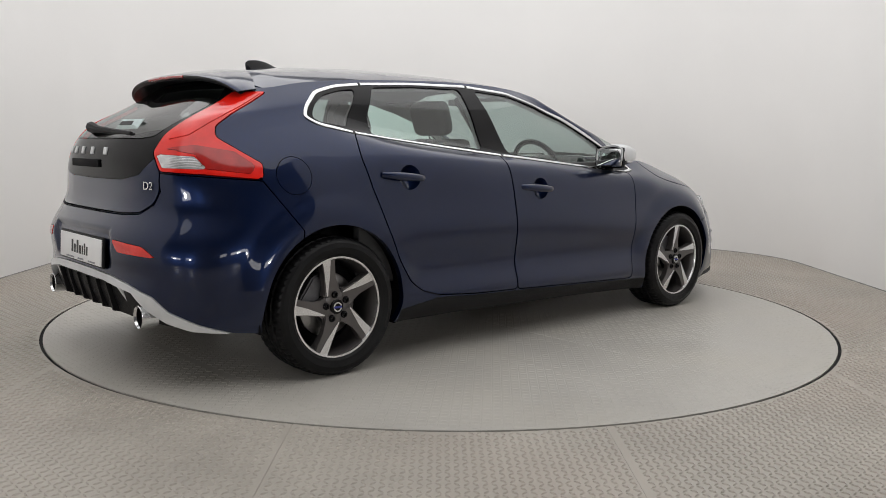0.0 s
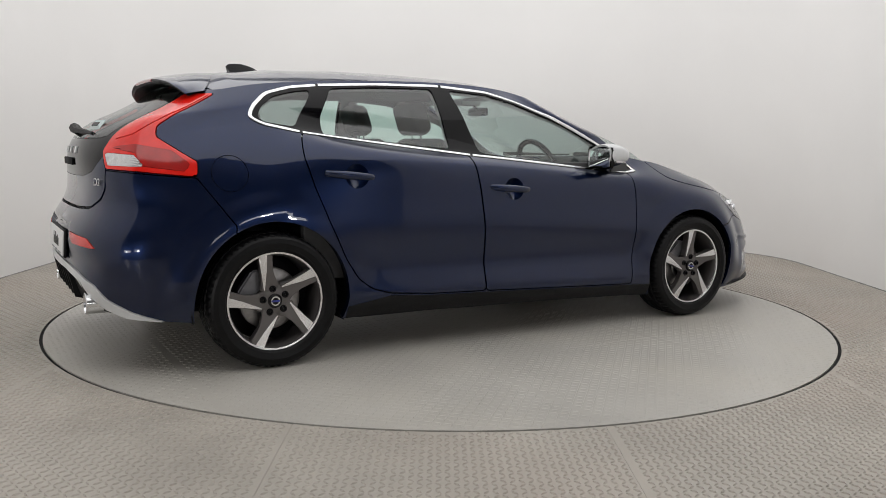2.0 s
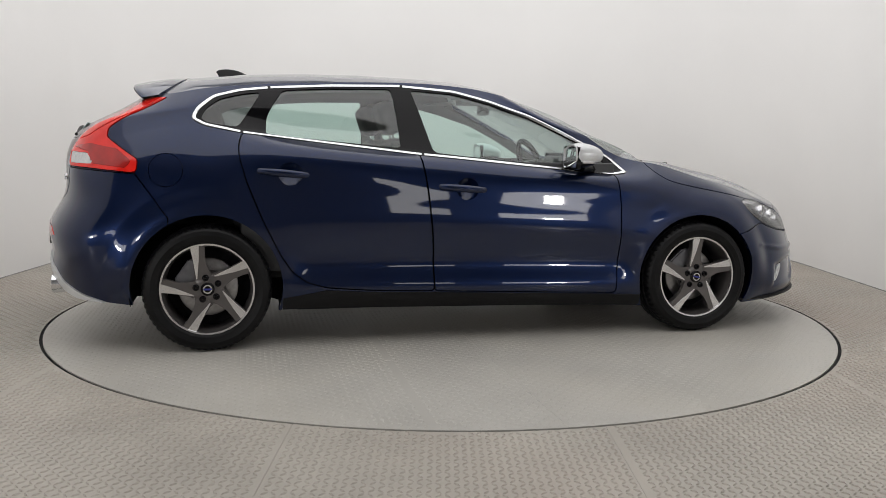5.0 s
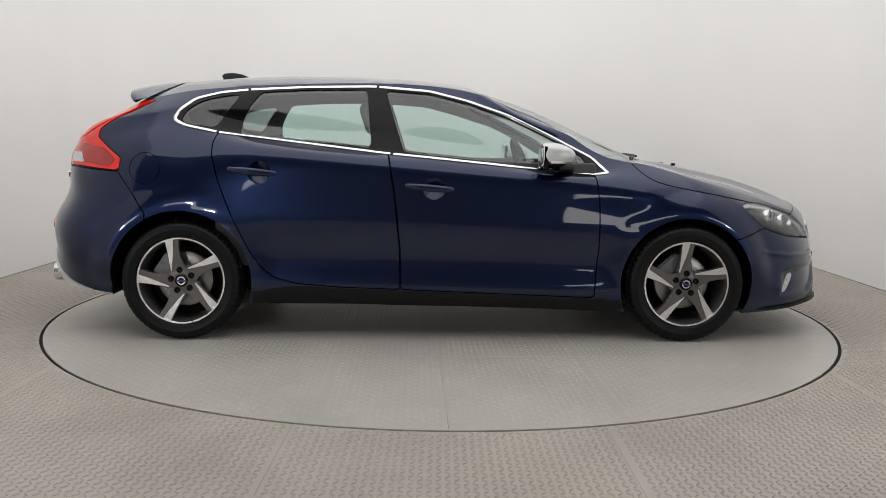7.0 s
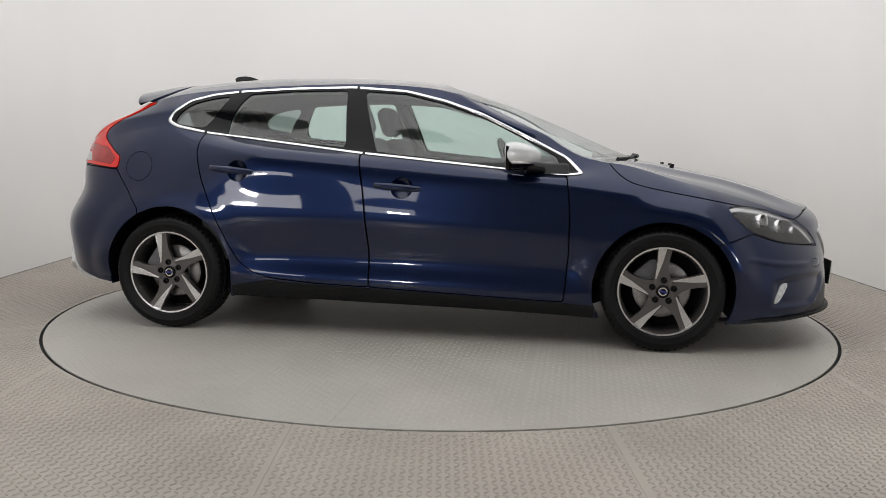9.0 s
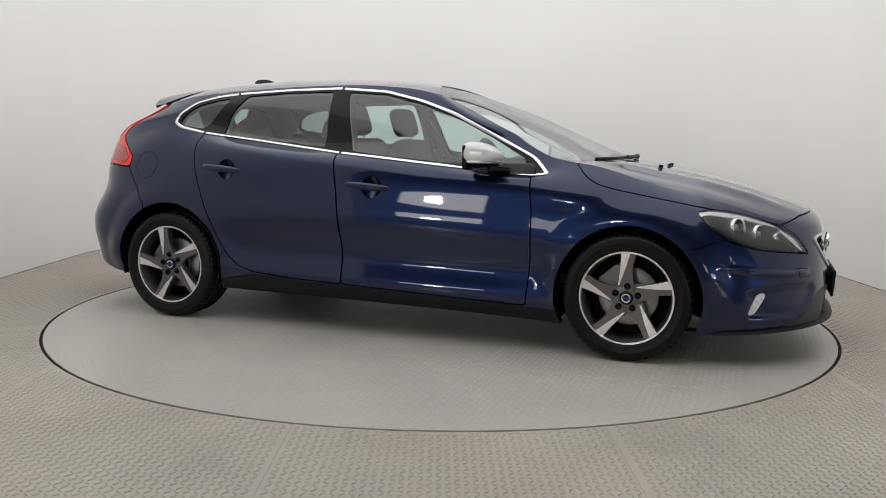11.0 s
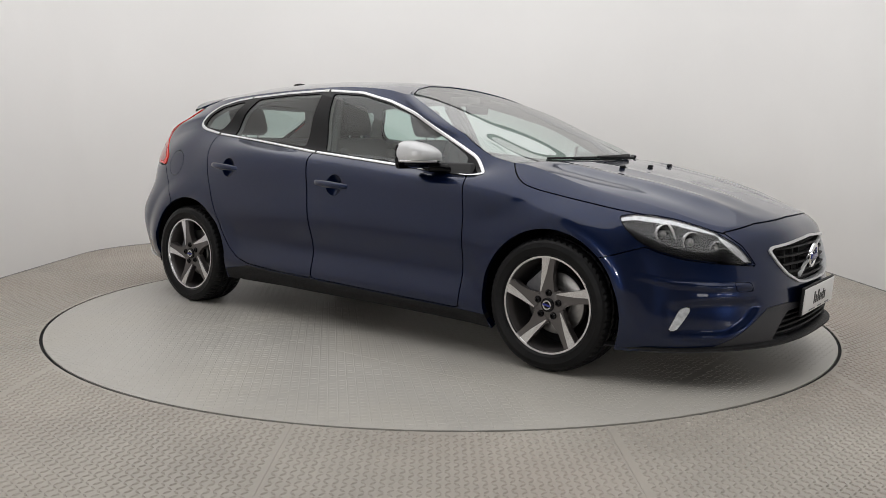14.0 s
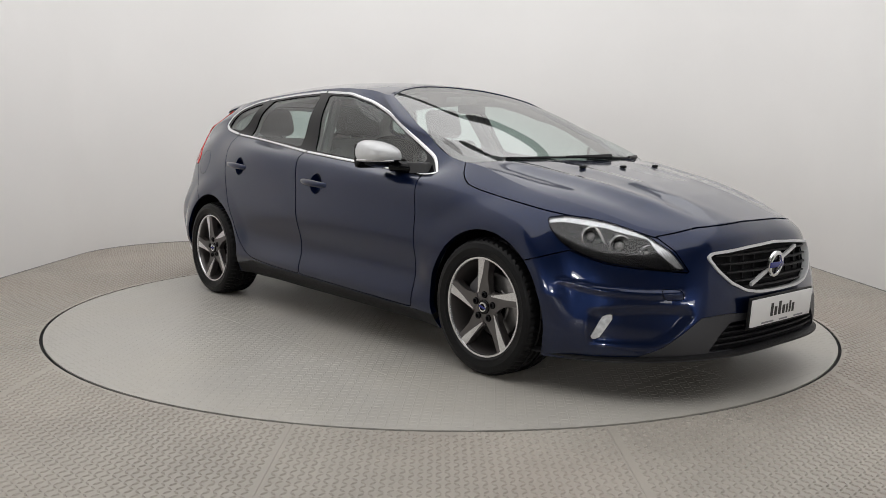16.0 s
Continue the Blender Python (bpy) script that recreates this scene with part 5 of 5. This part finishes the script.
# wheel housings and underside
for cx, cz, r in ARCH:
    for s in (1, -1):
        bm = bmesh.new()
        n = 36
        rings = []
        first, last = (-20, 193) if cx < 0 else (-22, 202)
        for k in range(n + 1):
            a = radians(first + (last - first) * k / n)
            rings.append([bm.verts.new((cx + rr * math.cos(a), y * s, cz + rr * math.sin(a))) for rr, y in ((r + .008, .838), (r + .012, .83), (r + .012, .52), (.05, .52))])
        for A, B in zip(rings, rings[1:]):
            for k in range(3):
                bm.faces.new((A[k], A[k + 1], B[k + 1], B[k]))
        part("wheel_housing", bm, SEAM, car, "black wheel arch liner")
bm = bmesh.new()
box(bm, -.02, 0, .285, 3.75, 1.04, .13, .02)
box(bm, -.05, 0, .245, 1.82, 1.62, .13, .02)
box(bm, -1.90, 0, .38, .30, 1.2, .12, .02)
box(bm, 1.86, 0, .25, .40, 1.2, .12, .02)
part("underbody", bm, SEAM, car, "black underbody")
bm = bmesh.new()
box(bm, 1.42, 0, .50, .85, .96, .36, .03)
part("engine_bay", bm, SEAM, car, "dark engine bay filling")


# ---- door handles ----
def handle_bar(x0, x1, y, z0, z1, s):
    bm = bmesh.new()
    pts, rad = [], []
    for k in range(13):
        t = k / 12
        out = .030 * math.sin(math.pi * min(1, max(0, t))) ** .35
        pts.append((x0 + (x1 - x0) * t, (y + out - .002) * s, z0 + (z1 - z0) * t))
        rad.append(.0185 * (.72 + .28 * math.sin(math.pi * t)))
    tube(bm, pts, rad, 12, flat=.75)
    return part("door_handle", bm, PAINT, car, "navy painted pull handle")


for s in (1, -1):
    handle_bar(-1.13, -.885, .862, .888, .868, s)
    handle_bar(-.225, .025, .868, .814, .796, s)

# ---- cabin ----
def seat(x, y, wide, rear=False):
    bm = bmesh.new()
    box(bm, x + .20, y, .50, .52, wide, .16, .05, seg=3)
    cushion = part("front_seat" if not rear else "rear_bench", bm, CLOTH, car, "dark upholstered seat")
    lean = pose(x - .05, y, .55, 0, -18, 0)
    bm = bmesh.new()
    box(bm, 0, 0, .25, .13, wide * .96, .56, .05, seg=3)
    if not rear:
        for sy in (-1, 1):
            box(bm, .03, sy * wide * .43, .22, .14, .08, .46, .035, seg=3)
    part("seat_back", bm, CLOTH, cushion, m=lean)
    for hy in ((0,) if not rear else (-.38, .38)):
        bm = bmesh.new()
        box(bm, .0, hy, .65, .10, .27, .19, .045, seg=3)
        part("headrest", bm, CLOTH, cushion, m=lean)
        for py in (-.05, .05):
            bm = bmesh.new()
            tube(bm, [(0, hy + py, .50), (0, hy + py, .60)], .006, 6)
            part("headrest_post", bm, CHROME, cushion, m=lean)


seat(-.17, -.37, .48)
seat(-.17, .37, .48)
seat(-1.12, 0, 1.22, True)
bm = bmesh.new()
prof = [(.50, .60), (.56, .84), (.66, .915), (.80, .935), (1.02, .935), (1.12, .90), (1.05, .60)]
A = [bm.verts.new((x, -.70, z)) for x, z in prof]
B = [bm.verts.new((x, .70, z)) for x, z in prof]
bm.faces.new(A)
bm.faces.new(B[::-1])
for i in range(len(prof)):
    j = (i + 1) % len(prof)
    bm.faces.new((A[i], B[i], B[j], A[j]))
bmesh.ops.bevel(bm, geom=[e for e in bm.edges if abs(e.verts[0].co.y - e.verts[1].co.y) > 1], offset=.03, segments=3, affect="EDGES")
part("dashboard", bm, TRIM, car, "dark dashboard")
bm = bmesh.new()
box(bm, .655, -.37, .935, .16, .34, .07, .03, seg=3)
part("instrument_hood", bm, TRIM, car, "dark instrument hood")
mw = pose(.46, -.37, .885, 0, -24, 0)
bm = bmesh.new()
tube(bm, [(0, .185 * math.cos(a), .185 * math.sin(a)) for a in np.linspace(0, 2 * math.pi, 36, endpoint=False)], .016, 10, closed=True)
sw = part("steering_wheel", bm, GLOSSBLACK, car, "black leather steering wheel", m=mw)
bm = bmesh.new()
box(bm, .02, 0, 0, .06, .15, .12, .025)
part("steering_hub", bm, TRIM, sw, m=mw)
for a in (200, -20, 270):
    bm = bmesh.new()
    box(bm, .01, .12, 0, .018, .13, .035, .008, m=pose(0, 0, 0, a, 0, 0))
    part("steering_spoke", bm, SILVER if a == 270 else TRIM, sw, m=mw)
bm = bmesh.new()
box(bm, -.2, 0, .36, 2.6, 1.36, .06, .01)
box(bm, .1, 0, .52, .9, .22, .26, .03)
part("cabin_floor", bm, TRIM, car, "dark cabin floor and console")
# headliner and inner trim follow the shell
m = joined(*some([clip(*roof, roof[0][:, 0] * 0 - 1)]))
V, F = joined(m, mirror(m))
link_mesh("headliner", V - vertex_normals(V, F) * .035, F[:, ::-1], LINER, car, "light grey headliner")
for s in (1, -1):
    bm = bmesh.new()
    box(bm, -.22, .775 * s, .66, 2.0, .05, .56, .015)
    part("door_card", bm, TRIM, car, "dark inner door trim")
    for x0, x1, wd in ((-.37, -.265, .06),):
        bm = bmesh.new()
        tube(bm, [(x1, .70 * s, .95), (x0, .535 * s, 1.28)], wd / 2, 8, flat=1.0)
        part("inner_pillar", bm, TRIM, car, "inner pillar trim")
    bm = bmesh.new()
    tube(bm, [(.13, .30 * s, 1.300), (.13, .50 * s, 1.285)], .012, 6)
    box(bm, .06, .40 * s, 1.292, .15, .32, .012, .004)
    part("sun_visor", bm, LINER, car, "grey sun visor")
bm = bmesh.new()
box(bm, .25, 0, 1.235, .025, .21, .05, .012)
tube(bm, [(.25, 0, 1.24), (.19, 0, 1.30)], .01, 6)
part("inside_mirror", bm, GLOSSBLACK, car, "black inside mirror")
bm = bmesh.new()
box(bm, .16, 0, 1.290, .14, .13, .04, .01)
part("sensor_pod", bm, LINER, car, "dark sensor pod at the screen top")
V, F = upper
g = np.full(len(V), -1.0)
for poly in (PANE_Q, PANE_R, PANE_F):
    g = np.maximum(g, np.where(V[:, 1] > .45, -inside(poly, flat(V, SX)) + .004, -1))
g = np.maximum(g, np.where(V[:, 0] > -.2, -inside(SCREEN, V[:, [0, 1]]), -1))
g = np.maximum(g, np.where(V[:, 0] < -1.5, -inside(REARGLASS, flat(V, REX)), -1))
V, F = clip(V, F, g)
for s in (1, -1):
    W, G = (V - vertex_normals(V, F) * .036, F[:, ::-1])
    link_mesh("pillar_lining", *((W, G) if s > 0 else mirror((W, G))), LINER, car, "grey pillar and roof rail lining")
bm = bmesh.new()
box(bm, -1.55, 0, .98, .55, 1.20, .02, .005)
part("parcel_shelf", bm, TRIM, car, "dark parcel shelf")


def motions():
    rows = [(t, pose(0, 0, 0, 0, 0, 41.627 - 5.6436 * t)) for t in range(0, 17)]
    walk(turntable, rows)
    walk(car, rows)


motions()
